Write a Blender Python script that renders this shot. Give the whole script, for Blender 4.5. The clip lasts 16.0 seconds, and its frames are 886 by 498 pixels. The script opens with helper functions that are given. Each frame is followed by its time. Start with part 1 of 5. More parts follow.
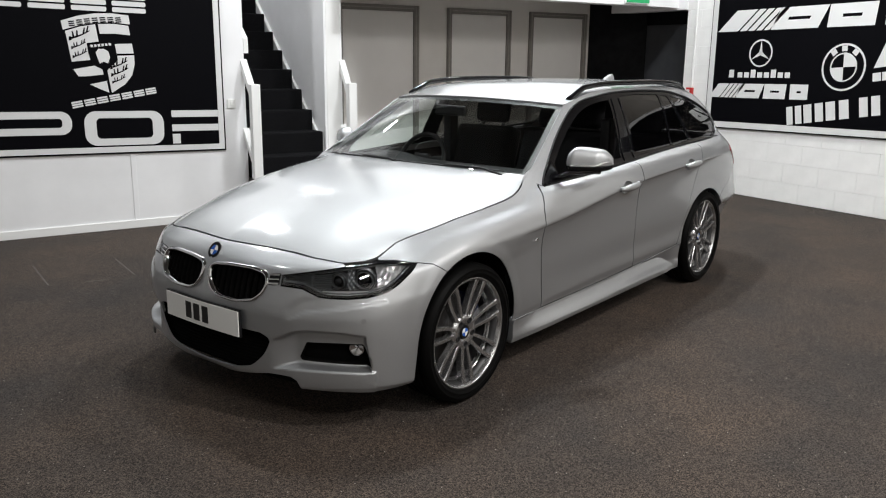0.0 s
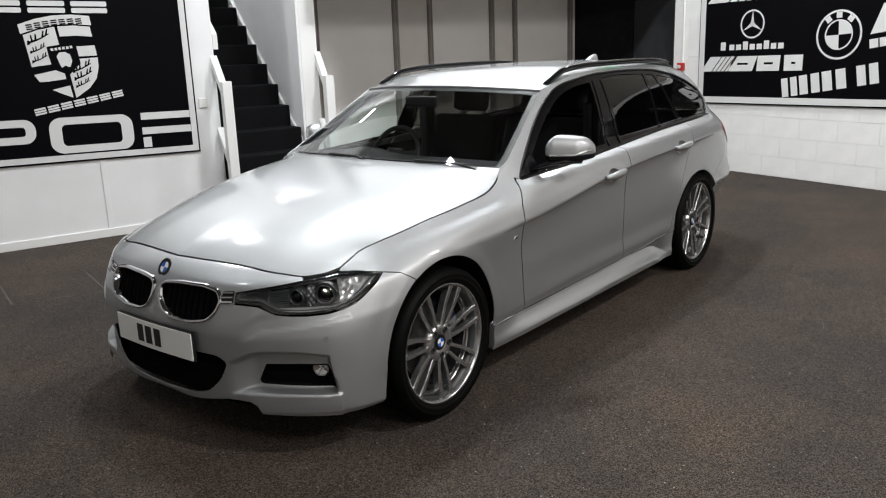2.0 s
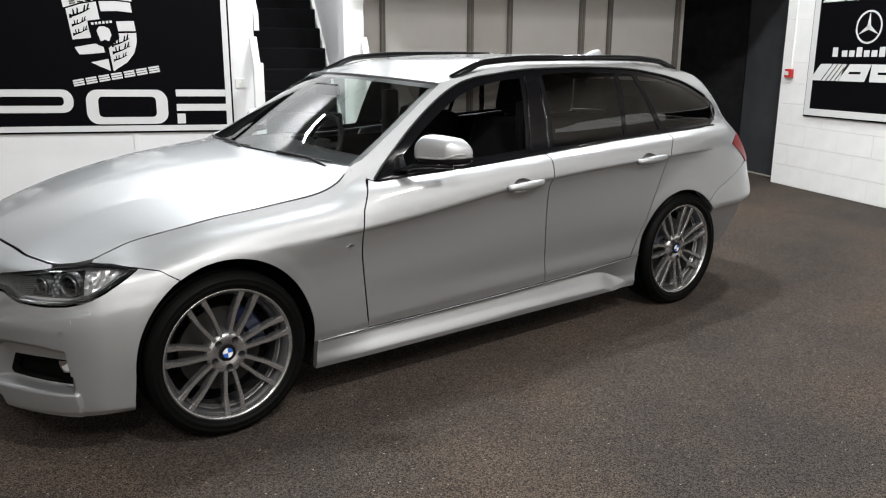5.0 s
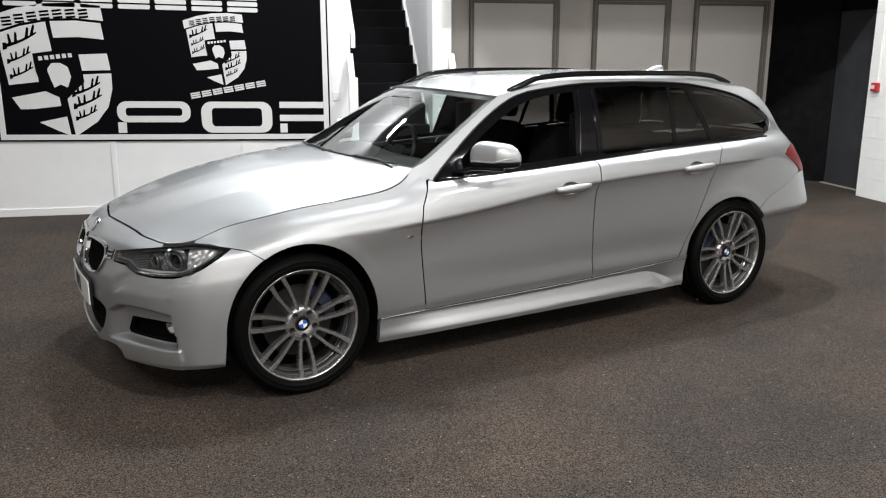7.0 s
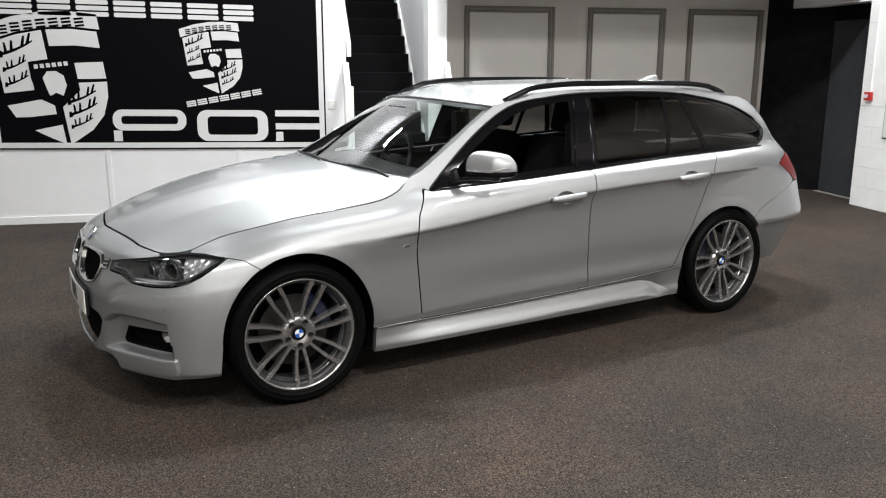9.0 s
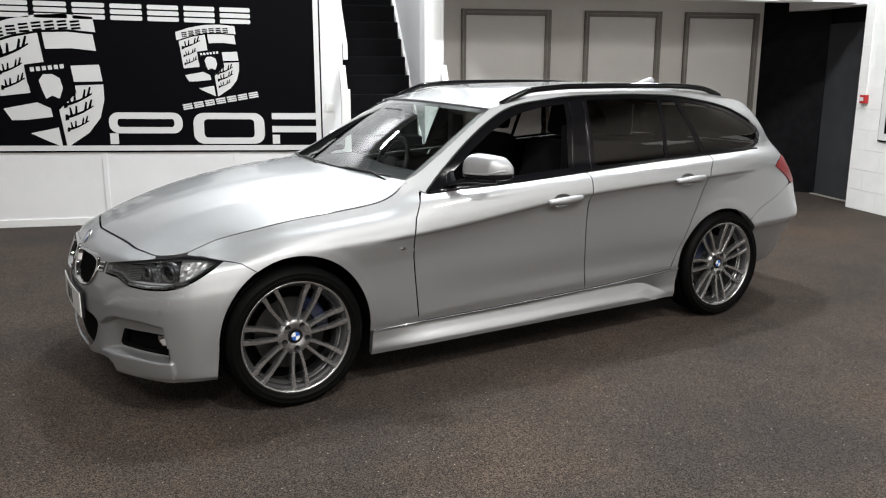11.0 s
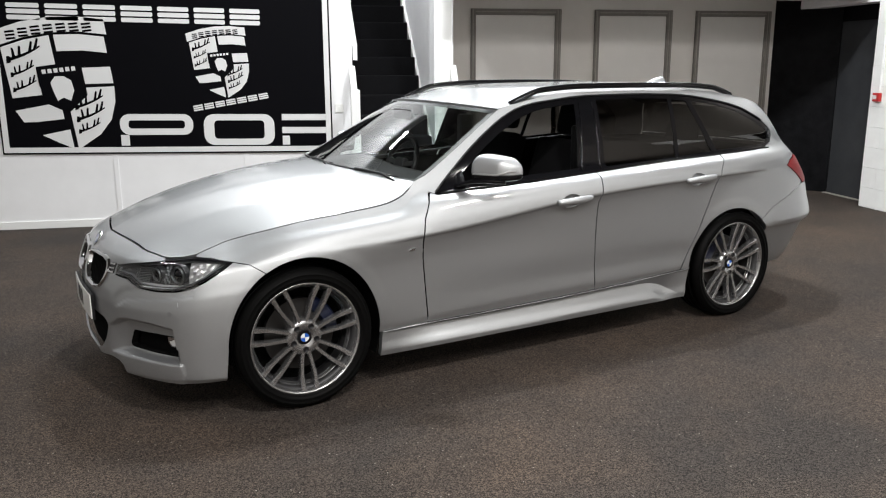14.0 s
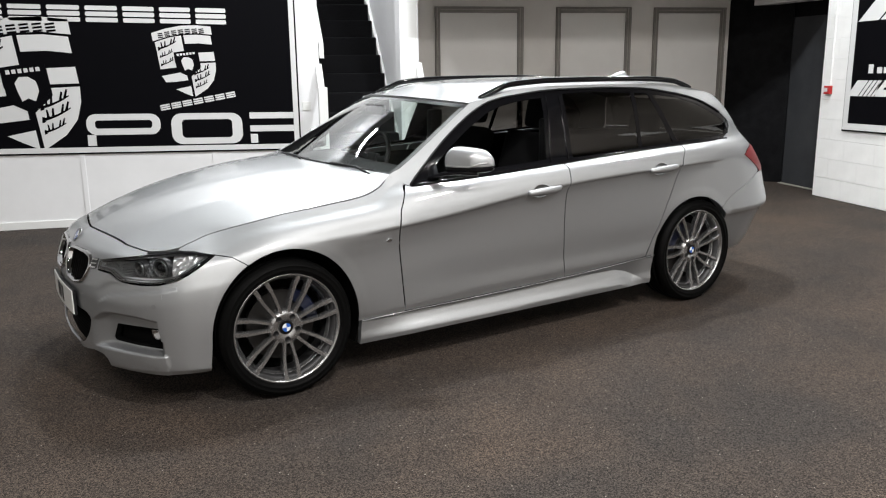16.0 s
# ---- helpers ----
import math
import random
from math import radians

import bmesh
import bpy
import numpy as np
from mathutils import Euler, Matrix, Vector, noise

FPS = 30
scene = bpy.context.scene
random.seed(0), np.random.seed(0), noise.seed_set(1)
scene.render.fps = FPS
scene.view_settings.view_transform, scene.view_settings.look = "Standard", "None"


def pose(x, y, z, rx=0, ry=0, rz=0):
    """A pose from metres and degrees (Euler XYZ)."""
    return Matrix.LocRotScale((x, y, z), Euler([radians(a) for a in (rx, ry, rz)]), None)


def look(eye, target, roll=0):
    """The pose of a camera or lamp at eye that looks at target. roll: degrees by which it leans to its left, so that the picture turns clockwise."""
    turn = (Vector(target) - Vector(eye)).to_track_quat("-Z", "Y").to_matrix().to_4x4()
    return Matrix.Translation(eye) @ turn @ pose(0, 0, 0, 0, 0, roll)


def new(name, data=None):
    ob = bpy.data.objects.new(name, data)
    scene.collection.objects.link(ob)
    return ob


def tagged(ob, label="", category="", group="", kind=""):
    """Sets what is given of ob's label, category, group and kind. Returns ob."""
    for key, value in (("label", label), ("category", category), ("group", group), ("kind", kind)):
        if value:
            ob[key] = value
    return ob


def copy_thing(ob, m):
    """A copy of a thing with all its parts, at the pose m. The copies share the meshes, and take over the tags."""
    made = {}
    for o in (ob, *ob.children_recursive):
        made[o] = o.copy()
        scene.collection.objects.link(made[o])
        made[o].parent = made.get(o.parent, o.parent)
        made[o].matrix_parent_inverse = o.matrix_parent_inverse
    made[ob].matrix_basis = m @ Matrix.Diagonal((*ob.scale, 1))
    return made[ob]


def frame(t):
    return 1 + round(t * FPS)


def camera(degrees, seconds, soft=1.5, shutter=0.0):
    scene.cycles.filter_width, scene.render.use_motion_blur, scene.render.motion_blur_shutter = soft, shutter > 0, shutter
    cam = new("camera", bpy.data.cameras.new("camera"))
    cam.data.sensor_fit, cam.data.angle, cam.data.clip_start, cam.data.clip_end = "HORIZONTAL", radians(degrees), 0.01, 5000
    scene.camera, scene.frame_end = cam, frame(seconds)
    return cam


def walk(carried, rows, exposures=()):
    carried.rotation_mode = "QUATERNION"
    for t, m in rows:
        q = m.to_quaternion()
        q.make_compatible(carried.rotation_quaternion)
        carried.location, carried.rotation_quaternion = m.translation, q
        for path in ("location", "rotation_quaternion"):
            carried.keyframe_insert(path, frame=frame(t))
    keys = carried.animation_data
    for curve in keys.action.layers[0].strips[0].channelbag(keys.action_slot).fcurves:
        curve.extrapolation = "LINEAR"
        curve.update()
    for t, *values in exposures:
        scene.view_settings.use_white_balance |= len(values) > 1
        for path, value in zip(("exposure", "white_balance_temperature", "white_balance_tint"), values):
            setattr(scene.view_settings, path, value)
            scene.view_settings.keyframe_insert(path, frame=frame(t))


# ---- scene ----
cam = camera(56.8, 16.0, soft=1.15)
PATH = [
    (0, (3.792, -1.803, 1.583), (2.158, -0.745, 1.127), 0.6),
    (0.5, (3.799, -1.806, 1.584), (2.164, -0.75, 1.126), 0.6),
    (1, (3.783, -1.773, 1.577), (2.147, -0.717, 1.124), 0.4),
    (1.5, (3.695, -1.671, 1.581), (2.062, -0.616, 1.111), -0.3),
    (2, (3.62, -1.521, 1.594), (1.989, -0.473, 1.104), -2.1),
    (2.5, (3.663, -1.196, 1.586), (2.026, -0.159, 1.092), -2.2),
    (3, (3.677, -0.893, 1.551), (2.036, 0.131, 1.043), -2.2),
    (3.5, (3.687, -0.629, 1.549), (2.036, 0.377, 1.034), -0.8),
    (4, (3.798, -0.346, 1.541), (2.077, 0.536, 1.031), -0.2),
    (4.5, (3.902, -0.088, 1.552), (2.104, 0.631, 1.049), -0.2),
    (5, (3.906, 0.074, 1.522), (2.075, 0.709, 1.028), 0.3),
    (5.2, (3.994, 0.166, 1.514), (2.122, 0.672, 1.024), 0.2),
    (7.3, (4.445, 0.17, 1.552), (2.54, 0.564, 1.088), -0.0),
    (7.5, (4.441, 0.174, 1.555), (2.539, 0.583, 1.093), -0.1),
    (8, (4.436, 0.174, 1.548), (2.531, 0.585, 1.1), -0.2),
    (8.5, (4.435, 0.165, 1.546), (2.529, 0.577, 1.102), -0.2),
    (9, (4.448, 0.163, 1.557), (2.541, 0.57, 1.11), 0.1),
    (11.5, (4.445, 0.165, 1.554), (2.538, 0.581, 1.115), 0.1),
    (12, (4.437, 0.172, 1.556), (2.53, 0.586, 1.116), -0.0),
    (12.5, (4.429, 0.183, 1.547), (2.521, 0.589, 1.108), -0.3),
    (13, (4.444, 0.173, 1.56), (2.535, 0.573, 1.116), -0.3),
    (13.5, (4.452, 0.16, 1.56), (2.542, 0.554, 1.119), -0.3),
    (14, (4.439, 0.174, 1.557), (2.527, 0.563, 1.117), -0.2),
    (14.5, (4.421, 0.205, 1.538), (2.508, 0.59, 1.097), -0.3),
    (15, (4.51, 0.131, 1.534), (2.596, 0.504, 1.089), -1.0),
    (15.5, (4.564, 0.093, 1.541), (2.67, 0.554, 1.094), -0.5),
    (16, (4.557, 0.085, 1.544), (2.666, 0.561, 1.1), -0.7),
]
walk(cam, [(t, look(eye, target, roll)) for t, eye, target, roll in PATH], exposures=[(0, -0.26), (2, -0.32), (3.2, -0.16), (4.5, 0.04), (16, 0.07)])

# ---- world and lights ----
world = bpy.data.worlds.new("world")
scene.world = world
world.use_nodes = True
world.node_tree.nodes["Background"].inputs[0].default_value = (0.8, 0.85, 1.0, 1)
world.node_tree.nodes["Background"].inputs[1].default_value = 0.006

CAR_TURN = 18.5                       # the car's heading against the room, degrees
CEILING = 4.9
LAMPS = [(-3.62, -0.4, 66, .4), (-1.45, 0.65, 115, .4), (-1.3, 2.6, 175, .4), (4.3, 1.5, 225, .4), (4.3, -2.2, 62, .8), (3.4, 4.7, 150, 1.2),
         (-1.6, 5.2, 140, .4), (6.4, -0.6, 160, 1.5), (6.4, 3.0, 110, .4), (-1.1, -2.6, 40, .4), (-6.2, 1.4, 40, .4)]   # x, y, watts, length


# ---- materials ----
def mat(name, color, rough=0.5, metal=0.0, coat=0.0, spec=0.5):
    m = bpy.data.materials.new(name)
    m.use_nodes = True
    b = m.node_tree.nodes["Principled BSDF"]
    b.inputs["Base Color"].default_value = (*color, 1)
    b.inputs["Roughness"].default_value = rough
    b.inputs["Metallic"].default_value = metal
    b.inputs["Coat Weight"].default_value = coat
    b.inputs["Coat Roughness"].default_value = 0.05
    b.inputs["Specular IOR Level"].default_value = spec
    return m


def node(m, kind, **values):
    n = m.node_tree.nodes.new(kind)
    for key, value in values.items():
        n.inputs[key].default_value = value
    return n


def link(m, a, out, b, to):
    m.node_tree.links.new(a.outputs[out], b.inputs[to])


def noisy(m, scale, low, high, detail=6.0, to="Base Color", rough=0.6, lo=0.3, hi=0.7):
    """Varies a colour (or a value) of the material by noise of that scale, between low and high."""
    b = m.node_tree.nodes["Principled BSDF"]
    co = m.node_tree.nodes.new("ShaderNodeTexCoord")
    n = node(m, "ShaderNodeTexNoise", Scale=scale, Detail=detail, Roughness=rough)
    r = m.node_tree.nodes.new("ShaderNodeValToRGB")
    r.color_ramp.elements[0].position, r.color_ramp.elements[1].position = lo, hi
    r.color_ramp.elements[0].color, r.color_ramp.elements[1].color = (*low, 1), (*high, 1)
    link(m, co, "Object", n, "Vector")
    link(m, n, "Fac", r, "Fac")
    if to:
        link(m, r, "Color", b, to)
    return r


def bumpy(m, scale, strength, distance=0.002, detail=4.0):
    b = m.node_tree.nodes["Principled BSDF"]
    co = m.node_tree.nodes.new("ShaderNodeTexCoord")
    n = node(m, "ShaderNodeTexNoise", Scale=scale, Detail=detail)
    k = node(m, "ShaderNodeBump", Strength=strength, Distance=distance)
    link(m, co, "Object", n, "Vector")
    link(m, n, "Fac", k, "Height")
    link(m, k, "Normal", b, "Normal")


def glass(name, tint, gloss=1.0):
    """A pane: tinted see-through, with a mirror-like gloss that grows at grazing angles."""
    m = bpy.data.materials.new(name)
    m.use_nodes = True
    t = m.node_tree
    t.nodes.clear()
    out, mix = t.nodes.new("ShaderNodeOutputMaterial"), t.nodes.new("ShaderNodeMixShader")
    clear, shine, fres = t.nodes.new("ShaderNodeBsdfTransparent"), t.nodes.new("ShaderNodeBsdfGlossy"), t.nodes.new("ShaderNodeLayerWeight")
    clear.inputs["Color"].default_value = (*tint, 1)
    shine.inputs["Roughness"].default_value = 0.01
    shine.inputs["Color"].default_value = (gloss, gloss, gloss, 1)
    fres.inputs["Blend"].default_value = 0.5
    steep, total = t.nodes.new("ShaderNodeMath"), t.nodes.new("ShaderNodeMath")
    steep.operation, total.operation = "POWER", "MULTIPLY_ADD"
    steep.inputs[1].default_value, total.inputs[1].default_value, total.inputs[2].default_value = 5.0, 0.92, 0.075
    t.links.new(fres.outputs["Facing"], steep.inputs[0])
    t.links.new(steep.outputs[0], total.inputs[0])
    t.links.new(total.outputs[0], mix.inputs[0])
    t.links.new(clear.outputs[0], mix.inputs[1])
    t.links.new(shine.outputs[0], mix.inputs[2])
    t.links.new(mix.outputs[0], out.inputs[0])
    return m


def glow(name, color, strength):
    m = mat(name, color, 0.4)
    b = m.node_tree.nodes["Principled BSDF"]
    b.inputs["Emission Color"].default_value = (*color, 1)
    b.inputs["Emission Strength"].default_value = strength
    return m


PAINT = mat("silver paint", (0.405, 0.415, 0.425), 0.53, 0.93, 1.0)
PAINT.node_tree.nodes["Principled BSDF"].inputs["Coat Roughness"].default_value = 0.09
noisy(PAINT, 900, (0.335, 0.345, 0.355), (0.465, 0.475, 0.485), 2.0)
LAMP_GREY = mat("lamp inner grey", (0.10, 0.105, 0.11), 0.3, 0.7)
LAMP_DARK = mat("dark lamp bowl", (0.022, 0.023, 0.025), 0.35, 0.3)
LAMP_SILVER = mat("lamp silver", (0.60, 0.60, 0.61), 0.28, 0.75)
GLOSS_BLACK = mat("gloss black", (0.005, 0.005, 0.006), 0.09, 0, 0.0, 0.3)
TRIM = mat("black trim", (0.008, 0.008, 0.009), 0.45, spec=0.3)
DARK = mat("dark inner", (0.003, 0.003, 0.003), 0.9, spec=0.05)
RUBBER = mat("tyre rubber", (0.003, 0.003, 0.003), 0.5, spec=0.05)
bumpy(RUBBER, 160, 0.2)
CHROME = mat("chrome", (0.62, 0.62, 0.63), 0.08, 1.0)
ALLOY = mat("grey alloy", (0.42, 0.42, 0.42), 0.27, 0.92)
noisy(ALLOY, 40, (0.38, 0.38, 0.385), (0.46, 0.46, 0.465))
ALLOY_DARK = mat("dark alloy barrel", (0.05, 0.05, 0.052), 0.45, 0.6)
STEEL = mat("brake steel", (0.035, 0.033, 0.032), 0.45, 0.7)
CALIPER = mat("blue caliper", (0.003, 0.006, 0.022), 0.4)
BLUE = mat("badge blue", (0.02, 0.10, 0.42), 0.25, 0, 0.8)
WHITE_BADGE = mat("badge white", (0.8, 0.8, 0.8), 0.25, 0, 0.8)
RED_LENS = mat("red lamp lens", (0.17, 0.003, 0.004), 0.35, 0, 0.08, 0.25)
FABRIC = mat("black seat fabric", (0.010, 0.010, 0.011), 0.9, spec=0.08)
noisy(FABRIC, 300, (0.007, 0.007, 0.008), (0.014, 0.014, 0.015))
DASH = mat("dashboard plastic", (0.014, 0.014, 0.015), 0.7, spec=0.15)
bumpy(DASH, 500, 0.2)
LINER = mat("dark headliner", (0.03, 0.03, 0.03), 0.9, spec=0.1)
PLATE = mat("white plate", (0.78, 0.78, 0.76), 0.3)
INK = mat("black print", (0.012, 0.012, 0.012), 0.4)
SCREEN = glass("windscreen glass", (0.78, 0.84, 0.82))
TINT = glass("privacy glass", (0.12, 0.115, 0.11))
LENS = glass("lamp lens", (0.92, 0.94, 0.95))

WALL = mat("white wall paint", (0.80, 0.80, 0.81), 0.5)
noisy(WALL, 3.0, (0.77, 0.77, 0.78), (0.82, 0.82, 0.83))
bumpy(WALL, 60, 0.12, 0.002)
BLOCK = mat("painted blockwork", (0.76, 0.76, 0.75), 0.55)
noisy(BLOCK, 5.0, (0.75, 0.75, 0.74), (0.82, 0.82, 0.81))
bumpy(BLOCK, 90, 0.35, 0.003)
GLOSS_WHITE = mat("white gloss woodwork", (0.80, 0.80, 0.79), 0.3)
bumpy(GLOSS_WHITE, 30, 0.06)
CREAM = mat("cream wall paint", (0.73, 0.70, 0.66), 0.6)
noisy(CREAM, 2.5, (0.70, 0.67, 0.63), (0.76, 0.73, 0.69))
PANEL = mat("pale grey panel", (0.79, 0.77, 0.74), 0.5)
noisy(PANEL, 2.0, (0.76, 0.74, 0.71), (0.81, 0.79, 0.76))
FRAME_GREY = mat("grey door frame", (0.17, 0.155, 0.14), 0.5)
noisy(FRAME_GREY, 12, (0.18, 0.165, 0.15), (0.23, 0.21, 0.19))
BLACK_WALL = mat("black painted wall", (0.004, 0.004, 0.005), 0.5, spec=0.08)
noisy(BLACK_WALL, 9, (0.0025, 0.0025, 0.003), (0.008, 0.008, 0.009))
bumpy(BLACK_WALL, 25, 0.5, 0.004)
DOOR_GREY = mat("dark grey door", (0.030, 0.032, 0.036), 0.5, spec=0.3)
noisy(DOOR_GREY, 4, (0.025, 0.027, 0.031), (0.038, 0.040, 0.044))
CARPET = mat("black stair carpet", (0.006, 0.006, 0.007), 0.95, spec=0.05)
noisy(CARPET, 120, (0.004, 0.004, 0.0045), (0.010, 0.010, 0.011))
bumpy(CARPET, 400, 0.6, 0.003)
SIGN_BLACK = mat("black sign vinyl", (0.0028, 0.0028, 0.0038), 0.5, spec=0.03)
SIGN_WHITE = mat("white sign vinyl", (0.64, 0.64, 0.64), 0.38)
RED = mat("red alarm plastic", (0.42, 0.02, 0.02), 0.35)
GREEN = glow("green exit sign", (0.02, 0.33, 0.12), 0.25)
SWITCH = mat("white switch plastic", (0.72, 0.72, 0.70), 0.35)
HOUSING = mat("lamp housing", (0.8, 0.8, 0.8), 0.5)
CEIL = mat("grey ceiling paint", (0.10, 0.095, 0.09), 0.8, spec=0.1)
noisy(CEIL, 2.0, (0.085, 0.08, 0.075), (0.115, 0.11, 0.105))
GREY_WALL = mat("pale warm grey wall paint", (0.66, 0.645, 0.62), 0.6)
noisy(GREY_WALL, 3.0, (0.63, 0.615, 0.59), (0.69, 0.675, 0.65))
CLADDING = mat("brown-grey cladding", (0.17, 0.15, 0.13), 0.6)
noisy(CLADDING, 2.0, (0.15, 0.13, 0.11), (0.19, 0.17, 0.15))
SCUFF = mat("pale floor scuff", (0.11, 0.10, 0.09), 0.8, spec=0.1)
noisy(SCUFF, 60, (0.05, 0.045, 0.04), (0.14, 0.13, 0.12))
FRAME_LIGHT = mat("worn grey frame edge", (0.30, 0.28, 0.255), 0.5)
noisy(FRAME_LIGHT, 14, (0.27, 0.25, 0.225), (0.33, 0.31, 0.28))


def floor_material():
    """A dark brown-grey resin floor: fine aggregate, worn patches, pale grit."""
    m = mat("dark resin floor", (0.05, 0.045, 0.04), 0.75, spec=0.12)
    b = m.node_tree.nodes["Principled BSDF"]
    co = m.node_tree.nodes.new("ShaderNodeTexCoord")
    big = node(m, "ShaderNodeTexNoise", Scale=0.7, Detail=5.0, Roughness=0.6)
    noise = node(m, "ShaderNodeTexNoise", Scale=90.0, Detail=4.0, Roughness=0.8)
    cells = node(m, "ShaderNodeTexVoronoi", Scale=240.0)
    fine = m.node_tree.nodes.new("ShaderNodeMath")
    fine.operation = "MULTIPLY_ADD"
    fine.inputs[1].default_value = 0.45
    half = m.node_tree.nodes.new("ShaderNodeMath")
    half.operation = "MULTIPLY"
    half.inputs[1].default_value = 0.55
    grit = node(m, "ShaderNodeTexVoronoi", Scale=21.0)
    r1 = m.node_tree.nodes.new("ShaderNodeValToRGB")
    r1.color_ramp.elements[0].position, r1.color_ramp.elements[1].position = 0.37, 0.64
    r1.color_ramp.elements[0].color, r1.color_ramp.elements[1].color = (0.036, 0.031, 0.028, 1), (0.062, 0.047, 0.037, 1)
    r2 = m.node_tree.nodes.new("ShaderNodeValToRGB")
    r2.color_ramp.elements[0].position, r2.color_ramp.elements[1].position = 0.40, 0.66
    r2.color_ramp.elements[0].color, r2.color_ramp.elements[1].color = (0.30, 0.30, 0.30, 1), (2.1, 2.1, 2.1, 1)
    mul = m.node_tree.nodes.new("ShaderNodeMix")
    mul.data_type, mul.blend_type = "RGBA", "MULTIPLY"
    mul.inputs[0].default_value = 1.0
    r3 = m.node_tree.nodes.new("ShaderNodeValToRGB")
    r3.color_ramp.elements[0].position, r3.color_ramp.elements[1].position = 0.05, 0.075
    r3.color_ramp.elements[0].color, r3.color_ramp.elements[1].color = (1, 1, 1, 1), (0, 0, 0, 1)
    mix = m.node_tree.nodes.new("ShaderNodeMix")
    mix.data_type = "RGBA"
    mix.inputs[7].default_value = (0.30, 0.28, 0.25, 1)
    for n in (big, noise, cells, grit):
        link(m, co, "Object", n, "Vector")
    m.node_tree.links.new(cells.outputs["Color"], half.inputs[0])
    m.node_tree.links.new(noise.outputs["Fac"], fine.inputs[0])
    m.node_tree.links.new(half.outputs[0], fine.inputs[2])
    link(m, big, "Fac", r1, "Fac")
    link(m, fine, "Value", r2, "Fac")
    link(m, grit, "Distance", r3, "Fac")
    m.node_tree.links.new(r1.outputs[0], mul.inputs[6])
    m.node_tree.links.new(r2.outputs[0], mul.inputs[7])
    m.node_tree.links.new(r3.outputs[0], mix.inputs[0])
    m.node_tree.links.new(mul.outputs[2], mix.inputs[6])
    m.node_tree.links.new(mix.outputs[2], b.inputs["Base Color"])
    k = node(m, "ShaderNodeBump", Strength=0.8, Distance=0.006)
    link(m, fine, "Value", k, "Height")
    link(m, k, "Normal", b, "Normal")
    return m


FLOOR = floor_material()


# ---- mesh helpers ----
def part(name, bm, material, parent=None, label="", smooth=False):
    me = bpy.data.meshes.new(name)
    bm.to_mesh(me)
    bm.free()
    me.materials.append(material)
    if smooth:
        me.polygons.foreach_set("use_smooth", [True] * len(me.polygons))
    ob = new(name, me)
    if parent:
        ob.parent = parent
    if label:
        ob["label"] = label
    return ob


def box(lo, hi, bevel=0.004, bm=None):
    bm = bm or bmesh.new()
    got = bmesh.ops.create_cube(bm, size=1, matrix=Matrix.LocRotScale([(a + b) / 2 for a, b in zip(lo, hi)], None, [b - a for a, b in zip(lo, hi)]))
    if bevel:
        edges = list({e for v in got["verts"] for e in v.link_edges})
        bmesh.ops.bevel(bm, geom=edges, offset=bevel, segments=2, affect="EDGES", profile=0.6)
    return bm


def prism(points, lift, depth, bevel=0.0):
    """A flat polygon, laid into the world by lift(a, b, height), with that depth."""
    bm = bmesh.new()
    low, high = [bm.verts.new(lift(a, b, 0)) for a, b in points], [bm.verts.new(lift(a, b, depth)) for a, b in points]
    n = len(points)
    bm.faces.new(high)
    bm.faces.new(low[::-1])
    for i in range(n):
        bm.faces.new((low[i], low[(i + 1) % n], high[(i + 1) % n], high[i]))
    bmesh.ops.recalc_face_normals(bm, faces=bm.faces)
    return bm


def ring(outer, inner, lift, depth):
    """A closed band between two outlines of equally many points."""
    bm = bmesh.new()
    n = len(outer)
    v = [[bm.verts.new(lift(a, b, h)) for a, b in line] for line in (outer, inner) for h in (0, depth)]
    ol, oh, il, ih = v
    for i in range(n):
        j = (i + 1) % n
        bm.faces.new((oh[i], oh[j], ih[j], ih[i]))
        bm.faces.new((ol[i], ol[j], oh[j], oh[i]))
        bm.faces.new((il[j], il[i], ih[i], ih[j]))
        bm.faces.new((ol[j], ol[i], il[i], il[j]))
    bmesh.ops.recalc_face_normals(bm, faces=bm.faces)
    return bm


def lathe(profile, steps=64, axis="x"):
    """Turns a closed line of (along, radius) round the x axis."""
    bm = bmesh.new()
    rows = []
    for i in range(steps):
        a = 2 * math.pi * i / steps
        rows.append([bm.verts.new((x, r * math.cos(a), r * math.sin(a))) for x, r in profile])
    for i in range(steps):
        for j in range(len(profile) - 1):
            bm.faces.new((rows[i][j], rows[(i + 1) % steps][j], rows[(i + 1) % steps][j + 1], rows[i][j + 1]))
    bmesh.ops.recalc_face_normals(bm, faces=bm.faces)
    return bm


def sheet(point, us, vs):
    """A grid of faces over point(u, v)."""
    bm = bmesh.new()
    grid = [[bm.verts.new(point(u, v)) for v in vs] for u in us]
    for i in range(len(us) - 1):
        for j in range(len(vs) - 1):
            bm.faces.new((grid[i][j], grid[i + 1][j], grid[i + 1][j + 1], grid[i][j + 1]))
    return bm


def steps(a, b, n):
    return [a + (b - a) * i / n for i in range(n + 1)]


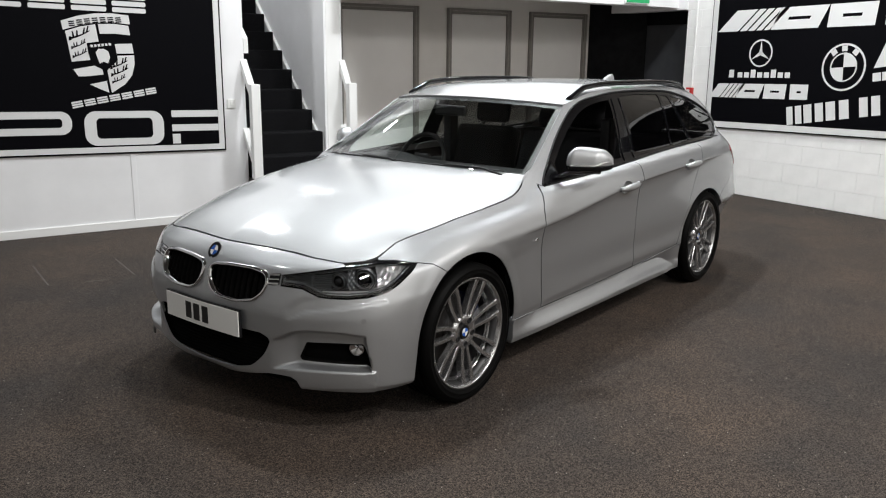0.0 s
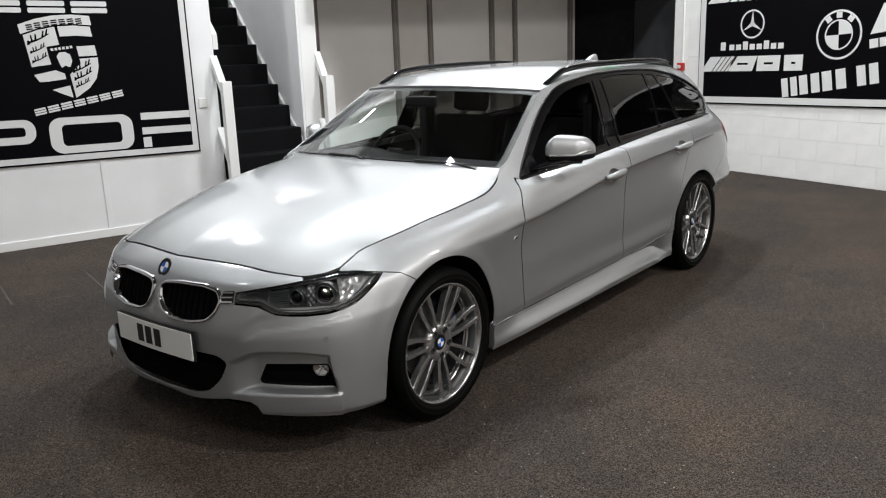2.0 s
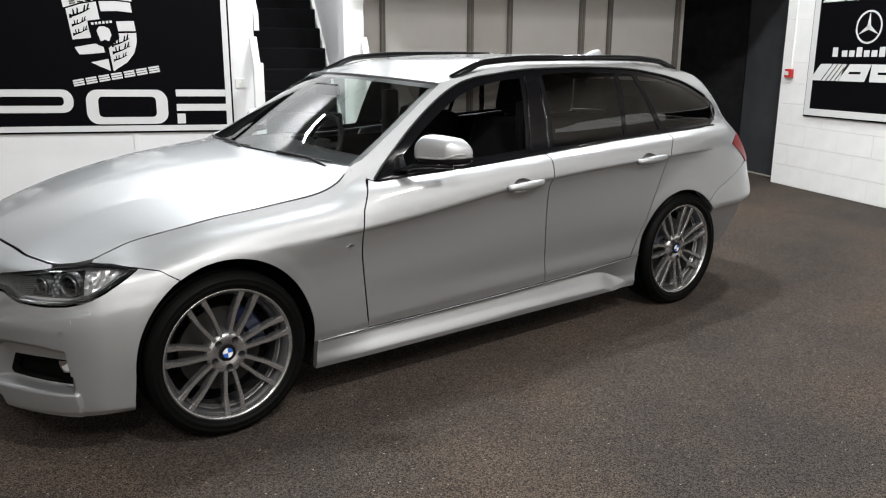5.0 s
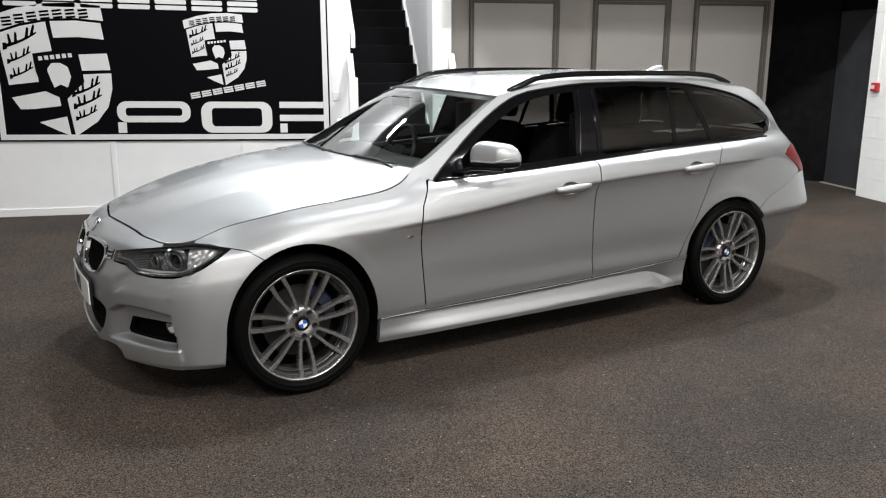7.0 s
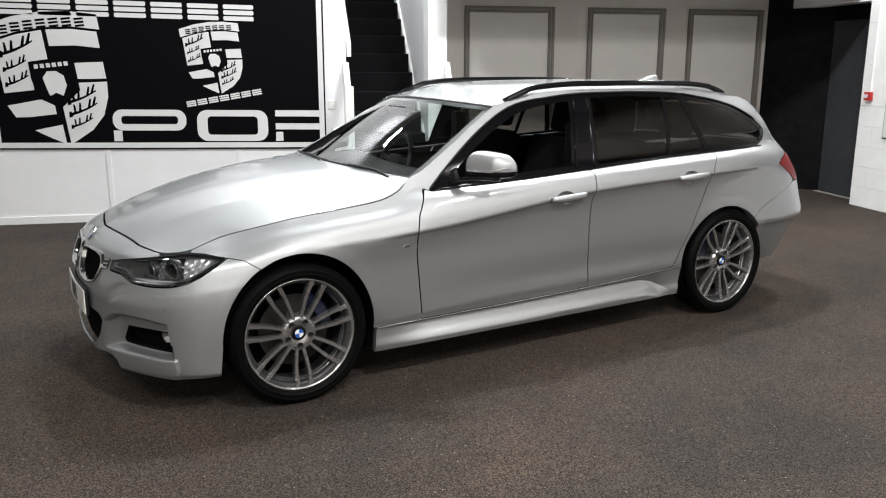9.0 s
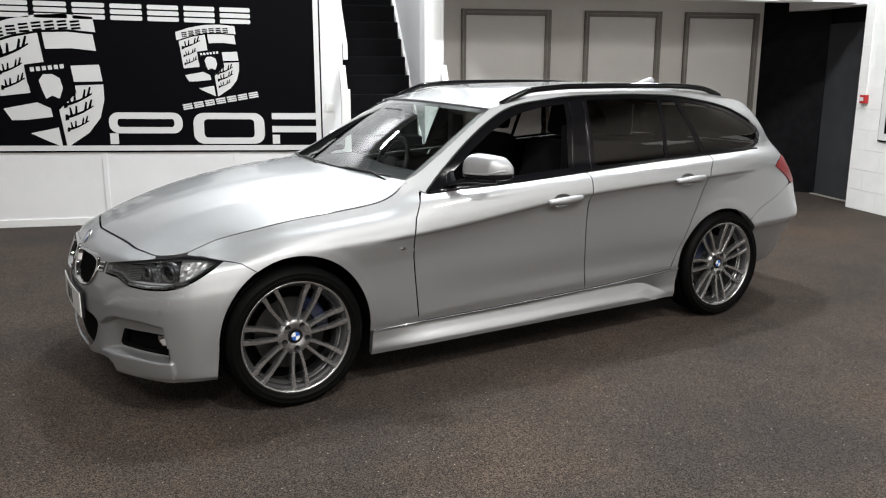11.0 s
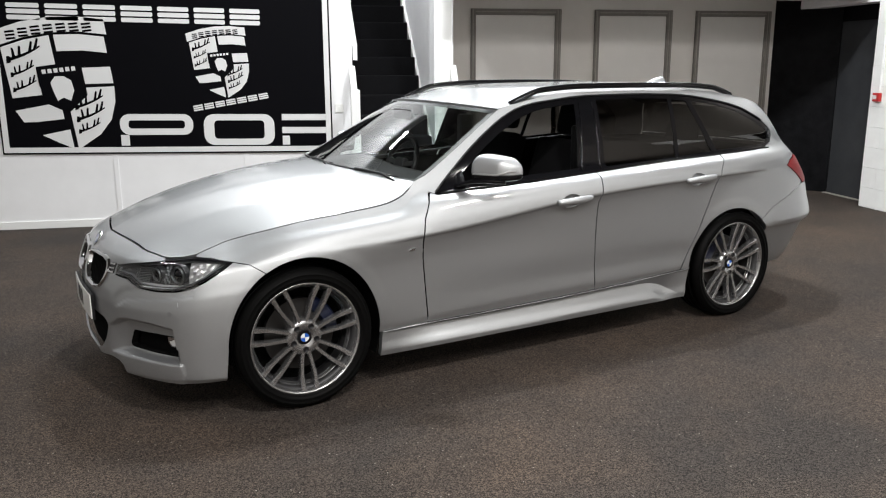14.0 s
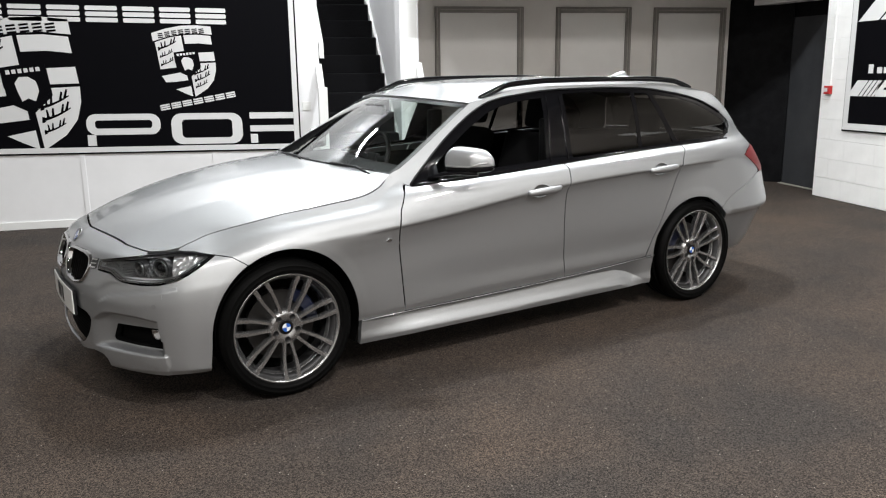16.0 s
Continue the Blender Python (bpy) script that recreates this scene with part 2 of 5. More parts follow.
def tube(points, radius, sides=10, flat=1.0, cap=True):
    """A round bar along a line of points; flat squeezes it in height."""
    bm = bmesh.new()
    pts = [Vector(p) for p in points]
    rings = []
    for i, p in enumerate(pts):
        t = (pts[min(i + 1, len(pts) - 1)] - pts[max(i - 1, 0)]).normalized()
        side = t.cross(Vector((0, 0, 1)))
        side = side.normalized() if side.length > 1e-4 else Vector((1, 0, 0))
        up = side.cross(t)
        r = radius(i / (len(pts) - 1)) if callable(radius) else radius
        rings.append([bm.verts.new(p + side * r * math.cos(2 * math.pi * k / sides) + up * r * flat * math.sin(2 * math.pi * k / sides)) for k in range(sides)])
    for a, b in zip(rings, rings[1:]):
        for k in range(sides):
            bm.faces.new((a[k], a[(k + 1) % sides], b[(k + 1) % sides], b[k]))
    if cap:
        bm.faces.new(rings[0][::-1])
        bm.faces.new(rings[-1])
    bmesh.ops.recalc_face_normals(bm, faces=bm.faces)
    return bm


def thing(name, label, category, group="", kind=""):
    return tagged(new(name), label, category, group, kind)


# ---- the room ----
LEFT_X, BACK_X, RIGHT_Y, CORNER_X = -4.07, -5.05, 6.52, -3.49
EAST_X, SOUTH_Y = 8.4, -7.0


def structure(name, bm, material, label):
    return tagged(part(name, bm, material), label, name.split("_")[0], kind="structure")


structure("floor", box((-9, SOUTH_Y - .2, -.2), (EAST_X + .2, 8.4, 0), 0), FLOOR, "dark brown-grey resin floor with pale grit")
structure("ceiling", box((-9, SOUTH_Y - .2, CEILING), (EAST_X + .2, 8.4, CEILING + .2), 0), CEIL, "plain grey painted showroom ceiling")
wall_west = structure("wall_west", box((LEFT_X - .15, SOUTH_Y, 0), (LEFT_X, .975, CEILING), 0), WALL, "smooth white boarded wall with cover strips")
structure("wall_south", box((LEFT_X - .15, SOUTH_Y - .15, 0), (EAST_X, SOUTH_Y, CEILING), 0), GREY_WALL, "pale warm grey painted wall")
structure("wall_east", box((EAST_X, SOUTH_Y, 0), (EAST_X + .15, RIGHT_Y + .2, CEILING), 0), GREY_WALL, "pale warm grey painted wall")
wall_north = structure("wall_north", box((CORNER_X + .01, RIGHT_Y + .007, 0), (2.2, RIGHT_Y + .2, 2.47), 0), BLOCK, "white painted concrete blockwork wall")
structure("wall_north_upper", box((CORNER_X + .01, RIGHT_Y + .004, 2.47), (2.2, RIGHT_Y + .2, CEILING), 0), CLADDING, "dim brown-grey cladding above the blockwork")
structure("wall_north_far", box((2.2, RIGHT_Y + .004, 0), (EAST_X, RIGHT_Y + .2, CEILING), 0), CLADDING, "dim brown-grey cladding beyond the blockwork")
for y in (-3.86, -2.61, -1.364, -.117):
    part("cover_strip", box((LEFT_X - .002, y - .022, .062), (LEFT_X + .008, y + .022, CEILING), .002), WALL, wall_west)
structure("baseboard", box((LEFT_X, SOUTH_Y, 0), (LEFT_X + .014, .9, .075), .004), GLOSS_WHITE, "low white painted baseboard")

# scuffed lines on the floor
for (xa, ya), (xb, yb) in [((-2.98, -1.14), (-2.33, -1.12)), ((-2.89, -0.56), (-2.33, -0.54)), ((-2.3, -0.89), (-2.28, -0.74))]:
    n = math.hypot(xb - xa, yb - ya)
    ox, oy = -(yb - ya) / n * .006, (xb - xa) / n * .006
    structure("floor_mark", prism([(xa - ox, ya - oy), (xb - ox, yb - oy), (xb + ox, yb + oy), (xa + ox, ya + oy)], lambda a, b, h: (a, b, .0005 + h), .001), SCUFF, "thin pale scuffed line on the floor")

# stairs and the boxed column beside them
wall_stair = structure("wall_stair", box((-8.2, 1.83, 0), (LEFT_X - .004, 2.02, CEILING), 0), WALL, "white plastered wall beside the stairs")
part("lining_board", box((-4.98, 1.8215, 0), (LEFT_X - .006, 1.832, CEILING), .003), WALL, wall_stair)
structure("wall_stair_far", box((-8.4, .5, 0), (-8.2, 2.1, CEILING), 0), WALL, "white wall at the head of the stairs")
structure("wall_stair_near", box((-8.2, .75, 0), (LEFT_X - .152, .975, CEILING), 0), WALL, "white wall beside the stairs")
structure("column", box((LEFT_X - .15, 1.845, 0), (LEFT_X + .002, 2.005, CEILING), .006), GLOSS_WHITE, "white boxed column beside the stairs")
RISE, GOING, STEP_X = .205, .258, -3.306
stairs = thing("staircase", "straight staircase with black carpet and white stringers", "staircase")
for k in range(1, 16):
    x = STEP_X - GOING * (k - 1)
    part("step", box((x - GOING - .03, .985, 0 if k < 2 else RISE * (k - 1) - .02), (x, 1.795, RISE * k), .014), CARPET, stairs)
for y0, y1 in ((1.796, 1.822),):
    a, b = (STEP_X - GOING * 3.2, RISE * 3.3), (STEP_X - GOING * 14, RISE * 14.1)
    part("stringer", prism([(a[0], a[1] - .12), (a[0], a[1] + .03), (b[0], b[1] + .16), (b[0], b[1])], lambda p, q, h: (p, 1.797 + h, q), .034), GLOSS_WHITE, stairs)
def banister(x, y, wall_y):
    """A newel with a short handrail that climbs to the wall."""
    b = thing("banister", "white painted newel post with a short sloping handrail", "banister", "banisters at the stairs")
    part("newel_post", box((x - .04, y - .045, RISE * 2), (x + .04, y + .045, 1.315), .008), GLOSS_WHITE, b)
    for dz, h in ((-.06, .10), (-.72, .08)):
        part("handrail", prism([(x - .03, 1.315 + dz - h), (x - .03, 1.315 + dz), (LEFT_X + .0, 1.315 + dz + .29), (LEFT_X + .0, 1.315 + dz + .29 - h)],
                               lambda p, q, hh: (p, y - .03 + hh, q), .06), GLOSS_WHITE, b)
    return b
banister(-3.80, .97, .93)
banister(-3.86, 2.02, 1.95)

hr = thing("handrail", "white painted handrail board climbing the stair wall", "handrail")
part("rail_board", prism([(-4.09, 1.60), (-4.09, 1.74), (-7.5, 4.45), (-7.5, 4.31)], lambda p, q, h: (p, .985 + h, q), .045), GLOSS_WHITE, hr)

# back wall with three framed panels, under the upper floor
structure("wall_back", box((BACK_X - .2, 2.02, 0), (BACK_X, 6.31, 2.9), 0), CREAM, "cream painted wall with framed panels")
structure("trim", box((BACK_X, 2.02, 0), (BACK_X + .014, 6.31, .09), .003), CREAM, "cream painted baseboard")
def framed_panel(y0, y1, top):
    d = thing("framed_panel", "pale grey boarded door in a wide grey frame", "panel", "framed panels along the wall")
    w = .055
    part("board", box((BACK_X + .002, y0 + w, 0), (BACK_X + .02, y1 - w, top - .07), .003), PANEL, d)
    part("jamb", box((BACK_X, y0, 0), (BACK_X + .045, y0 + w, top), .005), FRAME_GREY, d)
    part("jamb", box((BACK_X, y1 - w - .02, 0), (BACK_X + .045, y1, top), .005), FRAME_GREY, d)
    for ya in (y0 + .016, y1 - .05, y1 - .022):
        part("bead", box((BACK_X + .04, ya, 0), (BACK_X + .052, ya + .010, top - .012), .003), FRAME_LIGHT, d)
    part("bead", box((BACK_X + .04, y0 + w, top - .040), (BACK_X + .052, y1 - w - .02, top - .030), .003), FRAME_LIGHT, d)
    part("lintel", box((BACK_X, y0 + w, top - .07), (BACK_X + .045, y1 - w - .02, top), .005), FRAME_GREY, d)
framed_panel(2.436, 3.519, 2.178)
framed_panel(3.94, 4.923, 2.178)
framed_panel(5.236, 6.235, 2.178)
structure("beam", box((-3.84, 2.02, 2.215), (CORNER_X - .15, RIGHT_Y, CEILING), .004), WALL, "white painted edge of the upper floor")
structure("soffit", box((BACK_X - .2, 2.02, 2.42), (-3.84, 8.2, 2.6), 0), WALL, "white painted underside of the upper floor")
# black corner and the dark door in its recess
structure("wall_black", prism([(-5.05, 6.31), (-4.45, 6.81), (-4.6, 6.95), (-5.25, 6.45)], lambda p, q, h: (p, q, h), 2.42), BLACK_WALL, "scuffed black painted wall in the corner")
structure("wall_recess", box((-4.7, 6.84, 0), (CORNER_X + .2, 7.0, 2.42), 0), BLACK_WALL, "black painted wall of the recess")
structure("door_1", box((-4.44, 6.81, .006), (CORNER_X + .1, 6.845, 2.03), .004), DOOR_GREY, "plain dark grey door in the recess")
structure("lintel", box((-4.9, RIGHT_Y - .02, 2.19), (CORNER_X, RIGHT_Y + .19, CEILING), .004), WALL, "white painted lintel over the recess")

structure("threshold", box((-4.44, 6.745, 0), (CORNER_X + .02, 6.80, .008), .002), FRAME_LIGHT, "pale metal threshold strip under the dark door")

# painted blocks of the north wall
def block_mesh(w):
    bm = box((0, 0, 0), (w, .03, .2165), .0035)
    me = bpy.data.meshes.new("block")
    bm.to_mesh(me)
    bm.free()
    me.materials.append(BLOCK)
    return me
FULL, HALF = block_mesh(.4425), block_mesh(.2195)
for row in range(11):
    x = CORNER_X + .002
    first = row % 2
    while x < 1.7:
        me, w = (HALF, .22) if first else (FULL, .443)
        first = 0
        b = new("block", me)
        b.parent = wall_north
        b.location = (x, RIGHT_Y + random.uniform(-.0008, .0008), .002 + .2185 * row)
        x += w


# ---- signs ----
def wall_sign(name, label, lift, a0, a1, b0, b1, frame):
    """A black panel in a white frame, edged in black, laid on a wall by lift(a, b, height)."""
    s = thing(name, label, "sign")
    def slab(n, p, q, r, t, h0, h1, m):
        part(n, prism([(p, r), (q, r), (q, t), (p, t)], lambda a, b, h: lift(a, b, h0 + h), h1 - h0), m, s)
    slab("edging", a0, a1, b0, b1, .002, .016, SIGN_BLACK)
    e = .016
    slab("backing", a0 + frame, a1 - frame, b0 + frame, b1 - frame, .0165, .019, SIGN_BLACK)
    for p, q, r, t in ((a0 + e, a1 - e, b0 + e, b0 + frame), (a0 + e, a1 - e, b1 - frame, b1 - e), (a0 + e, a0 + frame, b0 + frame, b1 - frame), (a1 - frame, a1 - e, b0 + frame, b1 - frame)):
        slab("frame_bar", p, q, r, t, .0165, .026, SIGN_WHITE)
    return s


def shape(s, lift, points, m=None, h=.0195, name="emblem_shape"):
    part(name, prism(points, lambda a, b, hh: lift(a, b, h + hh), .002), m or SIGN_WHITE, s)


def round_box(a0, a1, b0, b1, r, n=6):
    pts = []
    for ca, cb, q in ((a1 - r, b1 - r, 0), (a0 + r, b1 - r, 1), (a0 + r, b0 + r, 2), (a1 - r, b0 + r, 3)):
        for i in range(n + 1):
            t = math.pi / 2 * (q + i / n)
            pts.append((ca + r * math.cos(t), cb + r * math.sin(t)))
    return pts


def loop_shape(s, lift, a0, a1, b0, b1, r, wa, wb, m=None):
    part("emblem_shape", ring(round_box(a0, a1, b0, b1, r), round_box(a0 + wa, a1 - wa, b0 + wb, b1 - wb, max(r - wb, .004)), lambda a, b, h: lift(a, b, .0195 + h), .002), m or SIGN_WHITE, s)


def disc(ca, cb, r, n=40, a=0, b=360):
    return [(ca + r * math.cos(radians(t)), cb + r * math.sin(radians(t))) for t in steps(a, b, n)[:n + (b - a < 360)]]


def hoop(s, lift, ca, cb, r, w):
    part("emblem_shape", ring(disc(ca, cb, r), disc(ca, cb, r - w), lambda a, b, h: lift(a, b, .0195 + h), .002), SIGN_WHITE, s)


def tilted(a0, b0, degrees):
    c, k = math.cos(radians(degrees)), math.sin(radians(degrees))
    return lambda p: (a0 + c * p[0] - k * p[1], b0 + k * p[0] + c * p[1])


def moved(points, f):
    return [f(p) for p in points]


# left sign: crests and wide blocks
SLOPE_L = -.016
lift_left = lambda a, b, h: (LEFT_X + h, a, b + SLOPE_L * (a + .8))
sign = wall_sign("wall_sign", "large black wall sign with white crests and wide blocks", lift_left, -2.37, .755, .705, 2.32, .066)


def crest(s, lift, ca, cb, w, h, turn, clip=None):
    """A shield of plain white fields with a small dark shield in its middle."""
    f = tilted(ca, cb, turn)
    put = lambda pts, m=None, hh=.0195: shape(s, lift, moved([(x * w, y * h) for x, y in pts], f), m, hh)
    put([(-.5, .36), (-.25, .405), (0, .42), (.25, .405), (.5, .36), (.5, .48), (.25, .525), (0, .54), (-.25, .525), (-.5, .48)])
    for i in range(7):
        x = -.40 + i * .115
        y = .445 - .16 * (x + .055) ** 2 - .035
        for k in (.0, .027, .054):
            put([(x, y + .006 + k), (x + .085, y + .006 + k), (x + .085, y + .022 + k), (x, y + .022 + k)], SIGN_BLACK, .0218)
    put([(-.47, .345), (-.25, .385), (-.02, .40), (-.02, .17), (-.20, .165), (-.20, -.06), (-.47, -.06)])
    def antler(x, y, k):
        """A dark curved branch with four prongs."""
        spine = [(x + k * q, y + k * (.10 * q + .16 * q * q)) for q in steps(0, 1, 6)]
        put([(a, b - k * .045 * (1 - .5 * i / 6)) for i, (a, b) in enumerate(spine)] + [(a, b + k * .045 * (1 - .5 * i / 6)) for i, (a, b) in reversed(list(enumerate(spine)))], SIGN_BLACK, .0218)
        for i, lean in ((1, -.06), (2, 0), (4, .05), (5, .08)):
            a, b = spine[i]
            put([(a - k * .05, b), (a + k * .05, b), (a + k * (lean + .09), b + k * .26), (a + k * (lean + .03), b + k * .28)], SIGN_BLACK, .0218)
        a, b = spine[0]
        put([(a - k * .09, b - k * .10), (a + k * .05, b - k * .08), (a + k * .05, b + k * .08), (a - k * .05, b + k * .09)], SIGN_BLACK, .0218)
    for x, y in ((-.42, .245), (-.42, .125), (-.43, .005)):
        antler(x, y, .30 if y > .2 else .21)
    put([(.02, .40), (.25, .385), (.47, .345), (.47, .215), (.25, .255), (.02, .27)])
    put([(.21, .12), (.47, .105), (.47, -.03), (.21, -.01)])
    put([(-.47, -.16), (-.16, -.14), (-.05, -.20), (-.05, -.27), (-.30, -.27), (-.42, -.26)])
    put([(-.28, -.38), (-.02, -.36), (-.02, -.52), (-.14, -.46)])
    put([(.02, -.22), (.21, -.10), (.21, -.04), (.47, -.055), (.45, -.18), (.38, -.32), (.25, -.43), (.02, -.53)])
    for x, y in ((.09, -.185), (.08, -.285), (.07, -.385)):
        antler(x, y, .26 if y > -.3 else .20)
    put([(-.20, .16), (.20, .16), (.205, .02), (.18, -.08), (.12, -.155), (0, -.21), (-.12, -.155), (-.18, -.08), (-.205, .02)], SIGN_BLACK, .0234)
    put([(-.10, .03), (-.05, .075), (.03, .07), (.09, .03), (.10, -.05), (.05, -.13), (-.01, -.10), (-.07, -.12), (-.09, -.04)], SIGN_WHITE, .0256)
    for i in range(6):
        put([(-.155 + i * .054, .105), (-.155 + i * .054 + .036, .105), (-.155 + i * .054 + .036, .138), (-.155 + i * .054, .138)], SIGN_WHITE, .0256)


def wide_word(s, lift, a0, b0, width, height, turn, n=7):
    """A row of stacked plain bars, as wide as a word."""
    f, cell = tilted(a0, b0, turn), width / n
    w, t = cell * .86, height * .27
    for i in range(n):
        x = i * cell
        for y in (0, (height - t) / 2, height - t):
            shape(s, lift, moved(round_box(x, x + w, y, y + t, t * .3, 2), f))


crest(sign, lift_left, -1.78, 1.36, .98, 1.16, 7)
crest(sign, lift_left, -.31, 1.585, .56, .64, 7)
wide_word(sign, lift_left, -2.20, 1.955, 2.33, .15, -.2)
wide_word(sign, lift_left, -.592, 1.115, .75, .055, 10.5)
# the lowest row: pairs of wide bars round a loop
shape(sign, lift_left, [(-1.294, .785), (-1.215, .785), (-1.215, .888), (-1.294, .888)])
loop_shape(sign, lift_left, -1.294, -.61, .888, 1.09, .09, .079, .062)
loop_shape(sign, lift_left, -.51, .175, .785, 1.09, .10, .10, .062)
shape(sign, lift_left, [(.25, .785), (.322, .785), (.322, .875), (.25, .875)])
shape(sign, lift_left, [(.25, 1.03), (.688, 1.03), (.688, 1.092), (.25, 1.092)])
shape(sign, lift_left, [(.25, .90), (.688, .90), (.688, .962), (.25, .962)])

# right sign: slanted bars, hoops and bold blocks
SLOPE_R = .018
lift_right = lambda a, b, h: (a, RIGHT_Y - .004 - h, b + SLOPE_R * (a + 2))
sign2 = wall_sign("wall_sign", "large black wall sign with white hoops, bars and bold blocks", lift_right, -3.085, 1.1, .787, 2.42, .085)


def slant(s, lift, a, b, w, h, lean):
    shape(s, lift, [(a, b), (a + w, b), (a + w + lean, b + h), (a + lean, b + h)])


def slant_word(s, lift, a0, b0, width, h):
    """Five slanted bars, thinning, and three stacks of plain bars."""
    u = width / 13.2
    x = a0
    for w in (1.45, .45, .42, .38, .34):
        slant(s, lift, x, b0, w * u, h, 1.3 * u)
        x += (w + .14) * u
    for w, lean in ((3.3, .6), (3.0, .1), (2.4, 0)):
        for k, t in ((0, .42), (.56, .44)):
            slant(s, lift, x + lean * k * u, b0 + k * h, (w - .3) * u, t * h, t * lean * u)
        slant(s, lift, x + lean * .42 * u, b0 + .42 * h, .8 * u, .14 * h, .14 * lean * u)
        slant(s, lift, x + lean * .42 * u + (w - 1.1) * u, b0 + .42 * h, .8 * u, .14 * h, .14 * lean * u)
        x += (w + .25) * u


slant_word(sign2, lift_right, -2.98, 1.925, 2.55, .235)
slant_word(sign2, lift_right, -3.045, 1.16, 1.39, .165)
hoop(sign2, lift_right, -2.36, 1.67, .155, .018)
for t in (90, 210, 330):
    f = tilted(-2.36, 1.67, t)
    shape(sign2, lift_right, moved([(.0, .022), (.14, 0), (.0, -.022)], f))
for i in range(9):                    # a line of small writing, as bars
    a = -2.77 + i * .09 + (.03 if i > 0 else 0)
    shape(sign2, lift_right, [(a, 1.395), (a + .066, 1.395), (a + .066, 1.455 if i % 3 else 1.485), (a, 1.455 if i % 3 else 1.485)])
hoop(sign2, lift_right, -1.335, 1.51, .245, .02)
hoop(sign2, lift_right, -1.335, 1.51, .150, .014)
for q in (0, 180):
    shape(sign2, lift_right, [(-1.335, 1.51)] + disc(-1.335, 1.51, .137, 10, q + 3, q + 93))
for t in (128, 92, 52):
    f = tilted(-1.335 + .193 * math.cos(radians(t)), 1.51 + .193 * math.sin(radians(t)), t - 90)
    shape(sign2, lift_right, moved([(-.03, -.028), (.03, -.028), (.03, .028), (-.03, .028)], f))
f = tilted(-1.93, .875, 8.5)
x = 0
for w in (.2, .25, .28, None, .24, None, .2, .2, .2, .2, .17):
    if w is None:
        x += .08
        continue
    shape(sign2, lift_right, moved([(x, 0), (x + w * .38, 0), (x + w * .38, .2), (x, .2)], f))
    shape(sign2, lift_right, moved([(x + w * .54, 0), (x + w * .92, 0), (x + w * .92, .2), (x + w * .54, .2)], f))
    x += w + .012
f = tilted(-1.0, 1.365, 7)
x = 0
for w in (.1, .12, .13, None, .12, None, .1, .1, .1, .1):
    if w is None:
        x += .04
        continue
    shape(sign2, lift_right, moved([(x, 0), (x + w * .86, 0), (x + w * .86, .085), (x, .085)], f))
    x += w
f = tilted(-1.005, 1.50, 7)
x = 0
for w in (.16, .15, .14):
    shape(sign2, lift_right, moved([(x, 0), (x + w - .012, 0), (x + w + .13, .27), (x + .142, .27)], f))
    x += w + .01

# ---- small wall things ----
alarm = thing("fire_alarm", "small red fire alarm call point on the white wall", "fire alarm")
part("alarm_body", box((-3.395, RIGHT_Y - .045, 1.152), (-3.305, RIGHT_Y - .002, 1.242), .006), RED, alarm)
part("alarm_glass", box((-3.385, RIGHT_Y - .049, 1.178), (-3.335, RIGHT_Y - .044, 1.218), .002), SIGN_WHITE, alarm, "white press plate")
conduit = thing("conduit", "thin white cable conduit running down the wall", "conduit")
part("pipe", tube([(-3.335, RIGHT_Y - .012, 1.245), (-3.335, RIGHT_Y - .012, 2.3), (-3.335, RIGHT_Y - .012, CEILING - .01)], .011), GLOSS_WHITE, conduit)
for z in (1.5, 2.0):
    part("clip", box((-3.352, RIGHT_Y - .026, z), (-3.318, RIGHT_Y, z + .02), .002), GLOSS_WHITE, conduit)
switch = thing("light_switch", "white square light switch on the white wall", "light switch")
part("switch_plate", box((LEFT_X, .787, 1.08), (LEFT_X + .012, .872, 1.166), .004), SWITCH, switch)
part("rocker", box((LEFT_X + .012, .818, 1.105), (LEFT_X + .017, .842, 1.142), .002), SWITCH, switch)
exit_sign = thing("exit_sign", "lit green exit sign on the white beam", "exit sign")
part("sign_case", box((-3.638, 5.55, 2.235), (-3.60, 5.95, 2.40), .004), HOUSING, exit_sign)
part("sign_face", box((-3.60, 5.56, 2.245), (-3.597, 5.94, 2.39), 0), GREEN, exit_sign, "glowing green face")

for x, y, watts_all, long in LAMPS:
    fix = thing("ceiling_light", "white linear ceiling light with a bright diffuser", "ceiling light", "ceiling lights in rows")
    part("lamp_case", box((x - .08, y - long / 2 - .03, CEILING - .40), (x + .08, y + long / 2 + .03, CEILING - .37), .006), HOUSING, fix)
    for dy in (-long * .35, long * .35):
        part("hanger", tube([(x, y + dy, CEILING - .37), (x, y + dy, CEILING)], .006), HOUSING, fix)
    data = bpy.data.lights.new("led_light", "AREA")
    data.shape, data.size, data.size_y, data.energy, data.color = "RECTANGLE", .13, long, watts_all, (.965, .99, 1.0) if x < 0 else (1.0, .975, .945)
    new("led_light", data).matrix_world = pose(x, y, CEILING - .402)


